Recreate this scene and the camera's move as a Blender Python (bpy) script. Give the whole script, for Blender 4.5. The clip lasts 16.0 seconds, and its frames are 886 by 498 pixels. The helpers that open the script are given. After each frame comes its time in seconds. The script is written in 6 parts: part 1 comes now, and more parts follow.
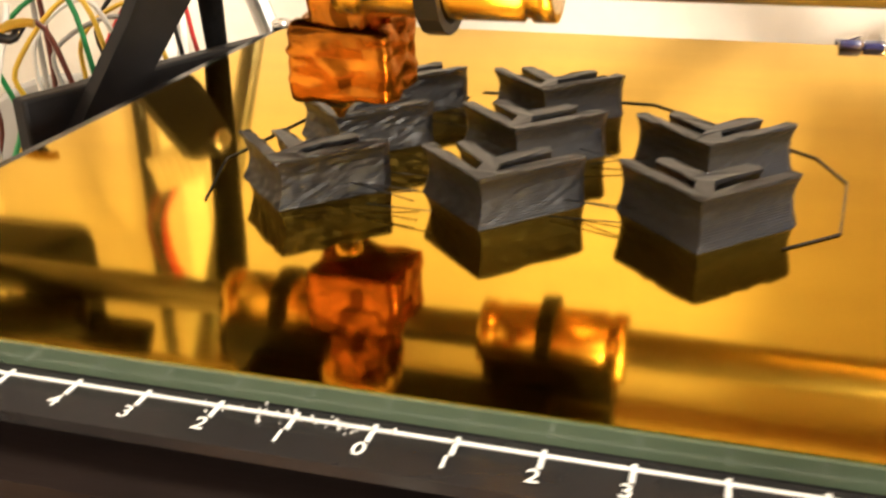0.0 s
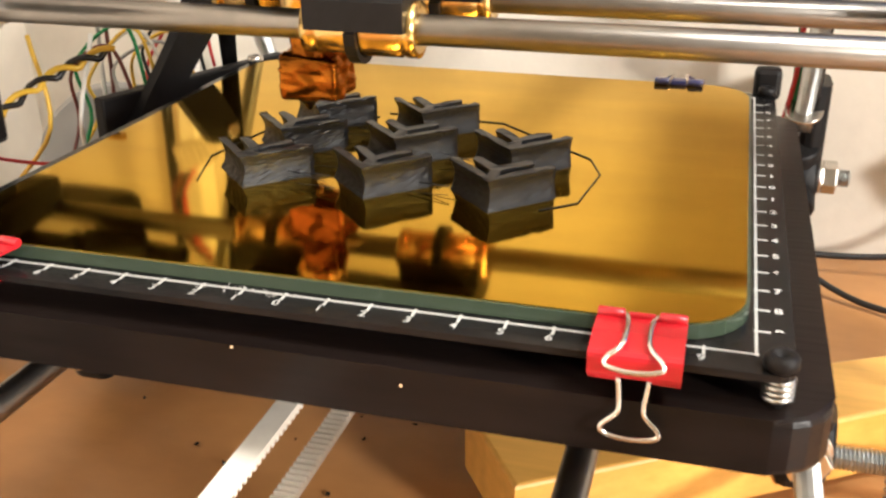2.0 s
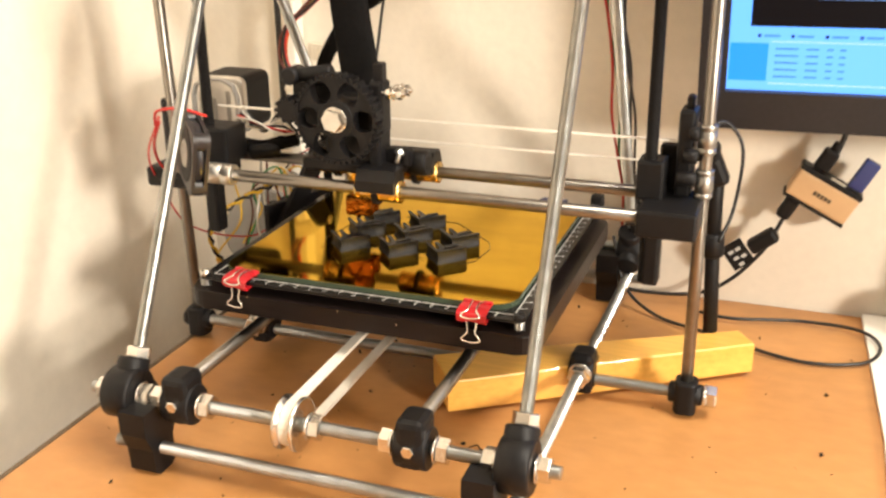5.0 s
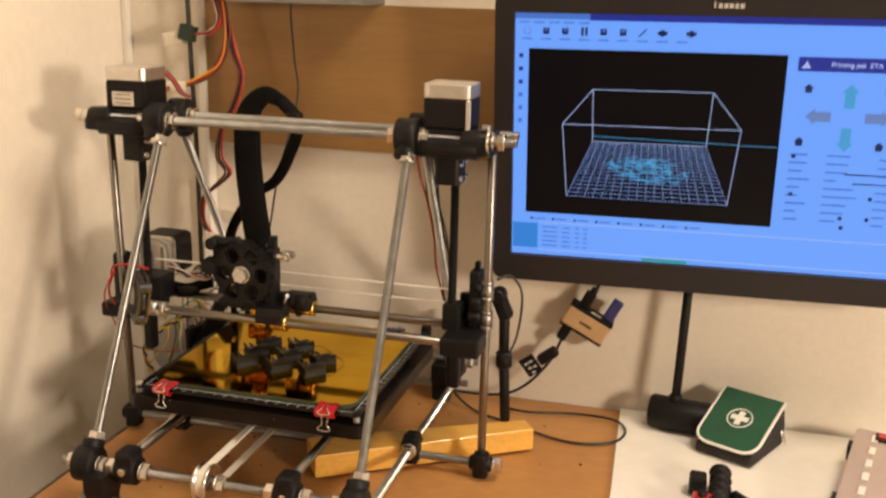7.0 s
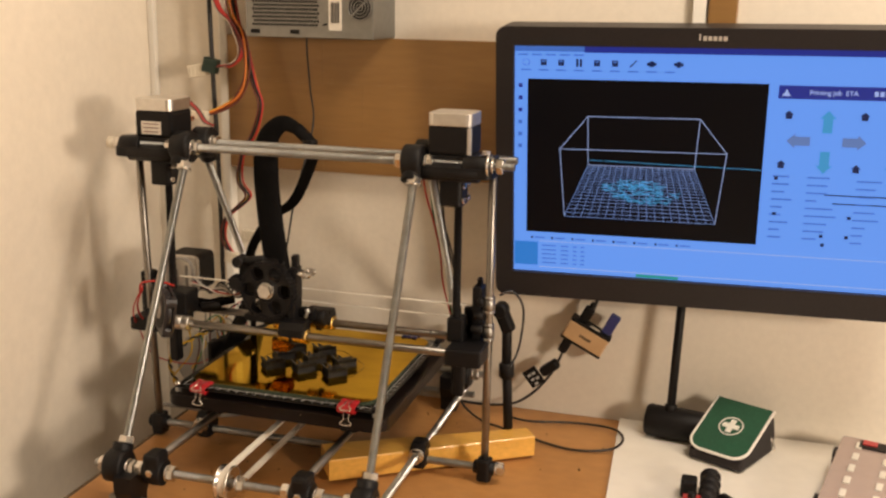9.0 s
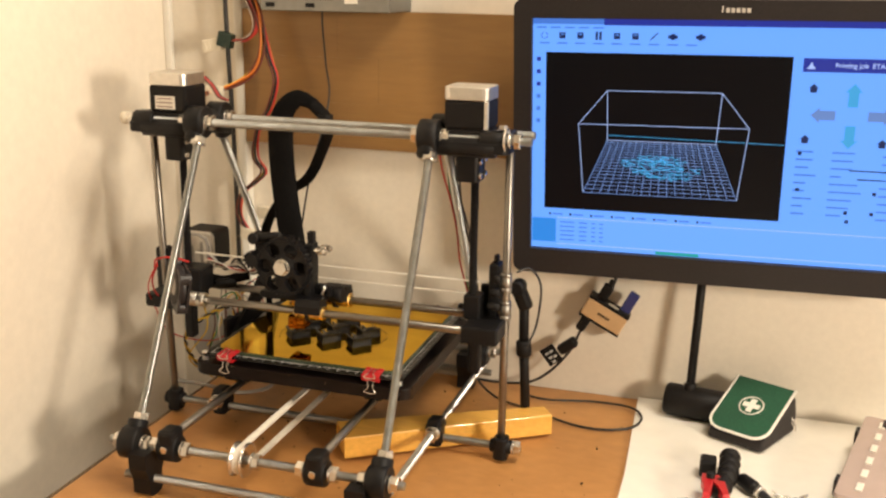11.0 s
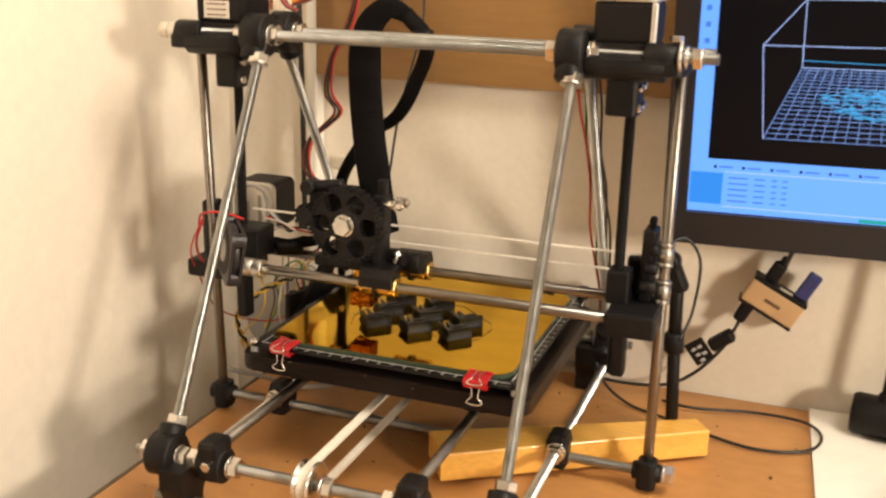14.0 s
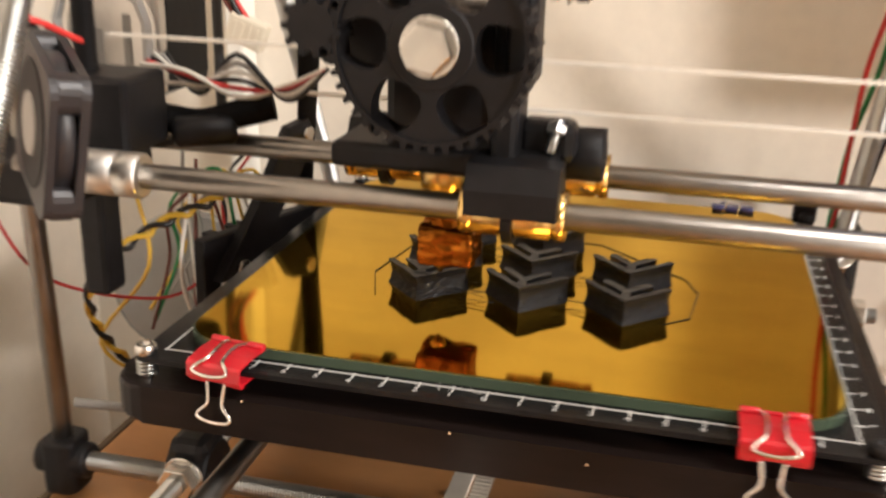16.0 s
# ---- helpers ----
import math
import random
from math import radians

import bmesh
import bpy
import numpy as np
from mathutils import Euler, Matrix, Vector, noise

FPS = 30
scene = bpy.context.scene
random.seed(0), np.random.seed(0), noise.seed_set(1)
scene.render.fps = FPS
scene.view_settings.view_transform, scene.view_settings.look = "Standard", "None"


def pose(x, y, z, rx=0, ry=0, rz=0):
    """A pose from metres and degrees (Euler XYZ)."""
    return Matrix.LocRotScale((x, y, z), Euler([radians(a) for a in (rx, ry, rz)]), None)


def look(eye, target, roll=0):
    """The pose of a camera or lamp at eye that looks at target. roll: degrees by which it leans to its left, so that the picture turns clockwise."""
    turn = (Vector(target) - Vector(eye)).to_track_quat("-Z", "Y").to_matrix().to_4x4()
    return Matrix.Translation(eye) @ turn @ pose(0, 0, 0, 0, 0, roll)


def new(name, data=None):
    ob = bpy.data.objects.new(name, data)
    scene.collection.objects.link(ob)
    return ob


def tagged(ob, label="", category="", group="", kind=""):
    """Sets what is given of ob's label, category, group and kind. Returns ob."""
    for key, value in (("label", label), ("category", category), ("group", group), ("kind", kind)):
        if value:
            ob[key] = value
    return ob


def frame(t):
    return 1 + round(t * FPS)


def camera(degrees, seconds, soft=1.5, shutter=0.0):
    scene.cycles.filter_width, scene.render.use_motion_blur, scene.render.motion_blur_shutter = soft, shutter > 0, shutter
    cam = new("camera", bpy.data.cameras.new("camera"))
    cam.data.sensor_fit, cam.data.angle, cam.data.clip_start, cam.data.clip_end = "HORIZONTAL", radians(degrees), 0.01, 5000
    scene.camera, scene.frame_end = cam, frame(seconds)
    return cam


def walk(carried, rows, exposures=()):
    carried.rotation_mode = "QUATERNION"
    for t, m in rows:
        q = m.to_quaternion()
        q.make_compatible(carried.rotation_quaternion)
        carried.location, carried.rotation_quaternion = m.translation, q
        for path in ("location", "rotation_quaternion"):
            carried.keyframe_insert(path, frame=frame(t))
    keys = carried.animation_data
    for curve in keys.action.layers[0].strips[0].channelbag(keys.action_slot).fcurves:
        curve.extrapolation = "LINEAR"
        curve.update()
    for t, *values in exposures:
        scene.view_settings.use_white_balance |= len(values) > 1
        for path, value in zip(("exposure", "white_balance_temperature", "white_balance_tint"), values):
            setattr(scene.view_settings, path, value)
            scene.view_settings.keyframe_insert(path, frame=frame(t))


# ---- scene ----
cam = camera(47.6, 16.0, soft=2.4, shutter=0.5)


def eye_pose(x, y, z, yaw, pitch, roll):
    return pose(x, y, z, 90 + pitch, 0, yaw) @ pose(0, 0, 0, 0, 0, roll)


PATH = [
    (0.0, 0.0360, -0.1731, 0.1671, 16.50, -24.15, -1.05),
    (0.5, 0.0528, -0.2065, 0.1808, 16.19, -24.63, -1.61),
    (1.0, 0.0711, -0.2524, 0.1831, 16.16, -24.25, -0.86),
    (1.5, 0.0796, -0.2550, 0.1921, 15.87, -24.01, -0.21),
    (2.0, 0.0880, -0.2855, 0.1976, 15.84, -23.46, -0.21),
    (2.5, 0.0990, -0.3092, 0.2102, 15.49, -23.34, -0.03),
    (3.0, 0.1111, -0.3464, 0.2250, 15.28, -23.13, 0.23),
    (3.5, 0.1359, -0.3955, 0.2522, 16.49, -24.17, -0.62),
    (6.0, 0.3205, -0.7600, 0.4095, 20.78, -18.54, 0.25),
    (6.5, 0.3525, -0.8187, 0.4421, 16.58, -17.81, 1.40),
    (7.0, 0.3729, -0.8645, 0.4637, 14.61, -15.07, 1.52),
    (7.5, 0.3906, -0.8992, 0.4754, 15.29, -14.26, 1.43),
    (8.0, 0.3983, -0.9172, 0.4767, 15.73, -13.65, 1.33),
    (8.5, 0.4022, -0.9239, 0.4747, 15.68, -13.50, 1.16),
    (9.0, 0.4046, -0.9234, 0.4759, 15.85, -13.81, 1.05),
    (11.5, 0.4045, -0.9099, 0.4704, 17.18, -15.26, 0.90),
    (12.0, 0.4046, -0.9080, 0.4705, 17.38, -15.59, 0.93),
    (12.5, 0.3907, -0.8824, 0.4626, 18.02, -16.36, 0.88),
    (13.0, 0.3594, -0.8367, 0.4453, 18.97, -16.75, 0.99),
    (13.5, 0.3213, -0.7826, 0.4193, 19.41, -16.01, 1.36),
    (14.0, 0.2785, -0.7083, 0.3899, 20.04, -16.22, 1.38),
    (14.5, 0.2396, -0.6295, 0.3609, 20.00, -16.59, 1.35),
    (15.0, 0.1740, -0.5334, 0.3387, 19.34, -17.96, 0.98),
    (15.5, 0.1042, -0.4167, 0.2872, 16.97, -18.71, 1.37),
    (16.0, 0.0448, -0.3152, 0.2321, 13.18, -19.18, 1.67),
]
EXPOSURES = [(0.0, 1.50, 5850, 10), (1.5, 1.15, 5450, 10), (2.5, 0.78, 5250, 10), (3.5, 0.78, 5400, 10), (6.0, 0.24, 6250, 10), (7.0, -0.4, 6600, 16), (9.0, -0.62, 6500, 16), (11.5, 0.0, 6300, 10), (12.5, 0.15, 6300, 10), (14.0, 0.05, 6250, 12), (15.0, 0.3, 6000, 10), (16.0, 0.40, 5450, 14)]
walk(cam, [(t, eye_pose(*row)) for t, *row in PATH], EXPOSURES)
# where the heated bed stands along its rails, second by second
BED_ROWS = [(0.0, 0.0188), (0.5, 0.0035), (1.0, -0.0074), (1.5, 0.0056), (2.0, -0.0031), (2.5, 0.0000), (3.0, 0.0109), (3.5, 0.0017), (6.0, -0.0001), (6.5, -0.0098), (7.0, -0.0086), (7.5, 0.0009), (8.0, 0.0008), (8.5, 0.0008), (9.0, 0.0147), (11.5, 0.0389), (12.0, 0.0287), (12.5, 0.0303), (13.0, 0.0277), (13.5, 0.0391), (14.0, 0.0272), (14.5, 0.0406), (15.0, 0.0538), (15.5, 0.0398), (16.0, 0.0375)]
# where the print head stands along its rods
HEAD_ROWS = [(0.0, -0.031), (0.5, -0.023), (1.0, -0.033), (1.5, -0.029), (2.0, -0.032), (2.5, -0.04), (3.0, -0.034), (3.5, -0.043), (6.0, -0.031), (6.5, -0.028), (7.0, -0.036), (7.5, -0.035), (8.0, -0.04), (8.5, -0.043), (9.0, -0.030), (11.5, -0.028), (12.0, -0.026), (12.5, -0.032), (13.0, -0.038), (13.5, -0.036), (14.0, -0.046), (14.5, -0.039), (15.0, -0.031), (15.5, -0.0235), (16.0, -0.0275)]

# ---- light ----
world = bpy.data.worlds.new("room_air")
scene.world = world
world.use_nodes = True
world.node_tree.nodes["Background"].inputs[0].default_value = (1.0, 0.86, 0.68, 1)
world.node_tree.nodes["Background"].inputs[1].default_value = 0.045


def area_lamp(name, place, target, width, depth, watts, colour):
    data = bpy.data.lights.new(name, "AREA")
    data.shape, data.size, data.size_y, data.energy, data.color = "RECTANGLE", width, depth, watts, colour
    ob = new(name, data)
    ob.matrix_world = look(place, target)
    return ob


area_lamp("room_lamp", (1.45, -0.95, 0.54), (0.0, 0.0, 0.12), 0.20, 0.20, 22, (1.0, 0.84, 0.63))
area_lamp("ceiling_lamp", (0.78, -0.34, 1.25), (0.40, -0.10, 0.0), 0.50, 0.40, 17, (1.0, 0.86, 0.66))
# ---- materials ----
def material(name, colour, rough=0.5, metal=0.0, spread=0.12, grain=60.0, broad=6.0, bump=0.1, tint=None, coat=0.0, stretch=(1, 1, 1), island=0.0):
    """A surface with fine grain and broad blotches: colours and roughness vary, and the grain stands up a little."""
    m = bpy.data.materials.new(name)
    m.use_nodes = True
    n, link = m.node_tree.nodes, m.node_tree.links
    b = n["Principled BSDF"]
    b.inputs["Metallic"].default_value = metal
    b.inputs["Coat Weight"].default_value = coat
    coord = n.new("ShaderNodeTexCoord")
    place = n.new("ShaderNodeMapping")
    place.inputs["Scale"].default_value = stretch
    link.new(coord.outputs["Object"], place.inputs["Vector"])
    fine, wide = n.new("ShaderNodeTexNoise"), n.new("ShaderNodeTexNoise")
    fine.inputs["Scale"].default_value, fine.inputs["Detail"].default_value = grain, 6
    wide.inputs["Scale"].default_value, wide.inputs["Detail"].default_value = broad, 3
    for tex in (fine, wide):
        link.new(place.outputs[0], tex.inputs["Vector"])
    both = n.new("ShaderNodeMath")
    both.operation = "ADD"
    link.new(fine.outputs["Fac"], both.inputs[0])
    link.new(wide.outputs["Fac"], both.inputs[1])
    span = n.new("ShaderNodeMapRange")
    span.inputs["From Min"].default_value, span.inputs["From Max"].default_value = 0.65, 1.35
    link.new(both.outputs[0], span.inputs["Value"])
    mix = n.new("ShaderNodeMix")
    mix.data_type = "RGBA"
    dark = [c * (1 - spread) for c in colour]
    light = [min(1.0, c * (1 + spread)) for c in (tint or colour)]
    mix.inputs["A"].default_value, mix.inputs["B"].default_value = (*dark, 1), (*light, 1)
    link.new(span.outputs["Result"], mix.inputs["Factor"])
    link.new(mix.outputs["Result"], b.inputs["Base Color"])
    sheen = n.new("ShaderNodeMapRange")
    sheen.inputs["To Min"].default_value, sheen.inputs["To Max"].default_value = max(0.02, rough * 0.85), min(1.0, rough * 1.15)
    link.new(wide.outputs["Fac"], sheen.inputs["Value"])
    link.new(sheen.outputs["Result"], b.inputs["Roughness"])
    if bump:
        relief = n.new("ShaderNodeBump")
        relief.inputs["Strength"].default_value, relief.inputs["Distance"].default_value = bump, 0.001
        link.new(fine.outputs["Fac"], relief.inputs["Height"])
        link.new(relief.outputs[0], b.inputs["Normal"])
    return m


def glowing(name, colour, strength, base=0.012):
    m = bpy.data.materials.new(name)
    m.use_nodes = True
    b = m.node_tree.nodes["Principled BSDF"]
    b.inputs["Base Color"].default_value = (base, base, base, 1)
    b.inputs["Roughness"].default_value = 0.35
    b.inputs["Specular IOR Level"].default_value = 0.12
    b.inputs["Emission Color"].default_value = (*colour, 1)
    b.inputs["Emission Strength"].default_value = strength
    return m


def printed_plastic(name, colour, layer=0.0004, rough=0.42, gloss=0.22, ridge=0.14):
    """Fused plastic filament: fine horizontal layers."""
    m = material(name, colour, rough, spread=0.3, grain=300, broad=40, bump=0.15)
    n, link = m.node_tree.nodes, m.node_tree.links
    b = n["Principled BSDF"]
    b.inputs["Specular IOR Level"].default_value = gloss
    coord = n.new("ShaderNodeTexCoord")
    wave = n.new("ShaderNodeTexWave")
    wave.bands_direction = "Z"
    wave.inputs["Scale"].default_value = 0.314 / layer
    wave.inputs["Distortion"].default_value = 0.25
    link.new(coord.outputs["Object"], wave.inputs["Vector"])
    relief = n.new("ShaderNodeBump")
    relief.inputs["Strength"].default_value, relief.inputs["Distance"].default_value = ridge, 0.0003
    link.new(wave.outputs["Fac"], relief.inputs["Height"])
    link.new(relief.outputs[0], b.inputs["Normal"])
    return m


WALL = material("painted_wall", (0.77, 0.71, 0.61), 0.75, spread=0.05, grain=120, broad=3, bump=0.35)
# side wall paint lightened above the back wall's, standing in for stronger light
WALL_LEFT_BRIGHT = material("light_lifted_side_wall", (0.86, 0.785, 0.67), 0.7, spread=0.05, grain=90, broad=2.5, bump=0.15)
CEIL = material("ceiling_paint", (0.8, 0.77, 0.7), 0.9, spread=0.04)
FLOOR = material("floor_vinyl", (0.25, 0.2, 0.15), 0.5)
DESK = material("laminate_desk", (0.43, 0.205, 0.062), 0.40, spread=0.09, grain=55, broad=4, bump=0.05, tint=(0.47, 0.23, 0.075), stretch=(1, 1.6, 1))
DESK_EDGE = material("desk_edge", (0.10, 0.07, 0.04), 0.6)
WHITE_BOARD = material("white_laminate", (0.87, 0.83, 0.75), 0.35, spread=0.05, grain=50, broad=7, bump=0.03)
PLY = material("pine_panel", (0.25, 0.132, 0.040), 0.42, spread=0.08, grain=26, broad=5, bump=0.05, tint=(0.27, 0.145, 0.046), stretch=(1, 7, 7))
BEAM = material("yellow_pine", (0.72, 0.38, 0.06), 0.36, spread=0.12, grain=30, broad=6, bump=0.08, tint=(0.77, 0.43, 0.085), stretch=(1, 9, 9), coat=0.2)
BLACK = printed_plastic("black_plastic", (0.0085, 0.008, 0.0085))
PRINT = printed_plastic("grey_print", (0.0130, 0.0126, 0.0130), rough=0.34, gloss=0.26, ridge=0.35)
MATT = material("matt_black", (0.008, 0.007, 0.007), 0.5, spread=0.3, grain=200, bump=0.1)
PAINTED = material("black_painted_wood", (0.011, 0.0075, 0.0065), 0.32, spread=0.3, grain=45, broad=12, bump=0.12, stretch=(1, 8, 8))
PCB = material("black_solder_mask", (0.012, 0.011, 0.011), 0.22, spread=0.25, grain=90, bump=0.04)
STEEL = material("zinc_thread", (0.46, 0.47, 0.46), 0.32, 1.0, spread=0.2, grain=120, broad=25, bump=0.1)
CHROME = material("smooth_rod_steel", (0.27, 0.25, 0.225), 0.34, 1.0, spread=0.12, grain=160, broad=30, bump=0.03)
NUT = material("nut_steel", (0.70, 0.68, 0.64), 0.25, 1.0, spread=0.15, grain=200)
BRASS = material("brass_bush", (0.80, 0.56, 0.20), 0.24, 1.0, spread=0.12, grain=150)
ALU = material("cast_aluminium", (0.72, 0.70, 0.66), 0.42, 1.0, spread=0.12, grain=160)
WHITE_INK = material("white_ink", (0.50, 0.50, 0.48), 0.5, spread=0.06, grain=300)
PAPER = material("paper_label", (0.72, 0.68, 0.60), 0.7, spread=0.08)
BELT = material("white_belt", (0.78, 0.74, 0.66), 0.6, spread=0.1, grain=200)
RED = material("red_enamel", (0.46, 0.009, 0.016), 0.3, spread=0.15, grain=150, coat=0.3)
BLUE = material("blue_enamel", (0.018, 0.022, 0.10), 0.3, spread=0.2, grain=150, coat=0.3)
WIRE = material("clip_wire", (0.78, 0.74, 0.70), 0.16, 1.0, spread=0.1, grain=200)
GREEN = material("green_cloth", (0.012, 0.075, 0.038), 0.85, spread=0.25, grain=420, broad=20, bump=0.5)
PIPING = material("white_piping", (0.78, 0.76, 0.70), 0.6, spread=0.06, grain=200)
BEZEL = material("monitor_plastic", (0.020, 0.017, 0.017), 0.42, spread=0.2, grain=300, bump=0.05)
SLEEVE = material("braided_sleeve", (0.0045, 0.004, 0.004), 0.7, spread=0.5, grain=380, broad=60, bump=0.5)
CABLE_RED = material("red_wire", (0.50, 0.03, 0.025), 0.4)
CABLE_BROWN = material("brown_wire", (0.13, 0.03, 0.018), 0.4)
CABLE_YELLOW = material("yellow_wire", (0.72, 0.45, 0.03), 0.4)
CABLE_ORANGE = material("orange_wire", (0.62, 0.17, 0.02), 0.4)
CABLE_GREEN = material("green_wire", (0.02, 0.22, 0.06), 0.4)
CABLE_BLACK = material("black_cable", (0.012, 0.011, 0.011), 0.4)
CABLE_WHITE = material("white_wire", (0.75, 0.72, 0.66), 0.45)
CABLE_GREY = material("grey_wire", (0.33, 0.32, 0.30), 0.45)
KAPTON = material("amber_tape", (0.070, 0.020, 0.001), 0.20, 0.9, spread=0.45, grain=90, broad=130, bump=0.15, tint=(0.30, 0.095, 0.003), coat=0.03, stretch=(1, 1, 2.2))
BUSH = material("dull_bush_steel", (0.34, 0.33, 0.31), 0.38, 1.0, spread=0.2, grain=160)
PSU_GREY = material("psu_sheet_steel", (0.25, 0.25, 0.235), 0.42, 0.8, spread=0.12, grain=120)
CREAM = material("cream_plastic", (0.70, 0.64, 0.52), 0.45, spread=0.08)
DARK_PLUG = material("dark_green_plug", (0.010, 0.028, 0.020), 0.4)
HUB = material("hub_tan", (0.55, 0.36, 0.19), 0.4, spread=0.1)


def amber_mirror():
    """Amber film over glass: a honey-coloured mirror with faint ripples and rub marks."""
    m = material("amber_film_on_glass", (0.60, 0.36, 0.026), 0.068, spread=0.09, grain=26, broad=9, bump=0.028, stretch=(1, 2.6, 1), tint=(0.65, 0.40, 0.030))
    b = m.node_tree.nodes["Principled BSDF"]
    b.inputs["Metallic"].default_value = 1.0
    b.inputs["Specular Tint"].default_value = (1.0, 0.91, 0.62, 1)
    return m


AMBER = amber_mirror()


def glass_edge():
    m = bpy.data.materials.new("green_glass_edge")
    m.use_nodes = True
    b = m.node_tree.nodes["Principled BSDF"]
    b.inputs["Base Color"].default_value = (0.075, 0.105, 0.068, 1)
    b.inputs["Roughness"].default_value = 0.12
    b.inputs["Transmission Weight"].default_value = 0.35
    return m


GLASS_EDGE = glass_edge()

for dull in (MATT, BEZEL, SLEEVE, PAINTED, PCB):
    dull.node_tree.nodes["Principled BSDF"].inputs["Specular IOR Level"].default_value = 0.2
SLEEVE.node_tree.nodes["Principled BSDF"].inputs["Specular IOR Level"].default_value = 0.08
KAPTON.node_tree.nodes["Principled BSDF"].inputs["Specular Tint"].default_value = (1.0, 0.62, 0.25, 1)
KAPTON.node_tree.nodes["Principled BSDF"].inputs["Coat Tint"].default_value = (1.0, 0.75, 0.45, 1)
# ---- building tools ----
def bm_new():
    return bmesh.new()


def put_box(bm, x, y, z, sx, sy, sz, bevel=0.0, turn=None):
    """A box by its centre and sizes, with bevelled edges."""
    m = Matrix.Translation((x, y, z)) @ (turn or Matrix()) @ Matrix.Diagonal((sx, sy, sz, 1))
    made = bmesh.ops.create_cube(bm, size=1, matrix=m)["verts"]
    if bevel:
        edges = {e for v in made for e in v.link_edges}
        bmesh.ops.bevel(bm, geom=list(edges), offset=bevel, segments=2, affect="EDGES", profile=0.5)
    return bm


def put_prism(bm, outline, z0, z1, m=None, bevel=0.0):
    """An outline in x and y, raised from z0 to z1."""
    low = [bm.verts.new((x, y, z0)) for x, y in outline]
    high = [bm.verts.new((x, y, z1)) for x, y in outline]
    k = len(outline)
    sides = [bm.faces.new((low[i], low[(i + 1) % k], high[(i + 1) % k], high[i])) for i in range(k)]
    caps = [bm.faces.new(low[::-1]), bm.faces.new(high)]
    if bevel:
        edges = {e for f in caps for e in f.edges}
        bmesh.ops.bevel(bm, geom=list(edges), offset=bevel, segments=2, affect="EDGES", profile=0.5)
    if m is not None:
        fresh = {v for f in sides + caps if f.is_valid for v in f.verts} if not bevel else None
        bmesh.ops.transform(bm, matrix=m, verts=list(fresh) if fresh else bm.verts[:])
    return bm


def along(a, b):
    """A pose at a whose z axis points to b, and the length."""
    a, b = Vector(a), Vector(b)
    return Matrix.Translation(a) @ (b - a).to_track_quat("Z", "Y").to_matrix().to_4x4(), (b - a).length


def put_lathe(bm, profile, m=None, seg=20, soft=True):
    """A profile of (radius, height) turned round z."""
    m = m or Matrix()
    rings = []
    for r, z in profile:
        rings.append([bm.verts.new(m @ Vector((r * math.cos(2 * math.pi * i / seg), r * math.sin(2 * math.pi * i / seg), z))) for i in range(seg)])
    for a, b in zip(rings, rings[1:]):
        for i in range(seg):
            f = bm.faces.new((a[i], a[(i + 1) % seg], b[(i + 1) % seg], b[i]))
            f.smooth = soft
    bm.faces.new(rings[0][::-1])
    bm.faces.new(rings[-1])
    return bm


def put_rod(bm, a, b, r, seg=16, edge=0.0006):
    m, size = along(a, b)
    return put_lathe(bm, [(r - edge, 0), (r, edge), (r, size - edge), (r - edge, size)], m, seg)


def put_thread(bm, a, b, r=0.004, pitch=0.00125, seg=14):
    """A threaded rod: ridges along its whole length."""
    m, size = along(a, b)
    profile, z = [(r * 0.8, 0.0)], 0.0
    while z < size - pitch:
        profile += [(r * 0.84, z + pitch * 0.10), (r, z + pitch * 0.50), (r, z + pitch * 0.70)]
        z += pitch
    return put_lathe(bm, profile + [(r * 0.8, size)], m, seg, False)


def put_nut(bm, centre, axis, across=0.013, thick=0.0065, turn=0.0):
    m, _ = along(centre, Vector(centre) + Vector(axis))
    r = across / 2 / math.cos(math.pi / 6)
    k = 6
    ring = [(r * math.cos(2 * math.pi * i / k + turn), r * math.sin(2 * math.pi * i / k + turn)) for i in range(k)]
    part_bm = bmesh.new()
    put_prism(part_bm, ring, -thick / 2, thick / 2, bevel=0.0006)
    bmesh.ops.transform(part_bm, matrix=m, verts=part_bm.verts[:])
    absorb(bm, part_bm)
    return bm


def put_washer(bm, centre, axis, r=0.008, thick=0.0016):
    m, _ = along(centre, Vector(centre) + Vector(axis))
    return put_lathe(bm, [(r - 0.0003, -thick / 2), (r, -thick / 4), (r, thick / 4), (r - 0.0003, thick / 2)], m, 20)


def absorb(bm, other):
    """Take over the geometry of another bmesh."""
    data = bpy.data.meshes.new("scratch")
    other.to_mesh(data)
    other.free()
    bm.from_mesh(data)
    bpy.data.meshes.remove(data)
    return bm


def smooth_line(points, steps=8):
    """A curve through the points."""
    p = [Vector(q) for q in points]
    p = [p[0] * 2 - p[1]] + p + [p[-1] * 2 - p[-2]]
    out = []
    for i in range(1, len(p) - 2):
        a, b, c, d = p[i - 1:i + 3]
        for s in range(steps):
            t = s / steps
            out.append(0.5 * ((2 * b) + (c - a) * t + (2 * a - 5 * b + 4 * c - d) * t * t + (3 * b - a - 3 * c + d) * t ** 3))
    return out + [p[-2]]


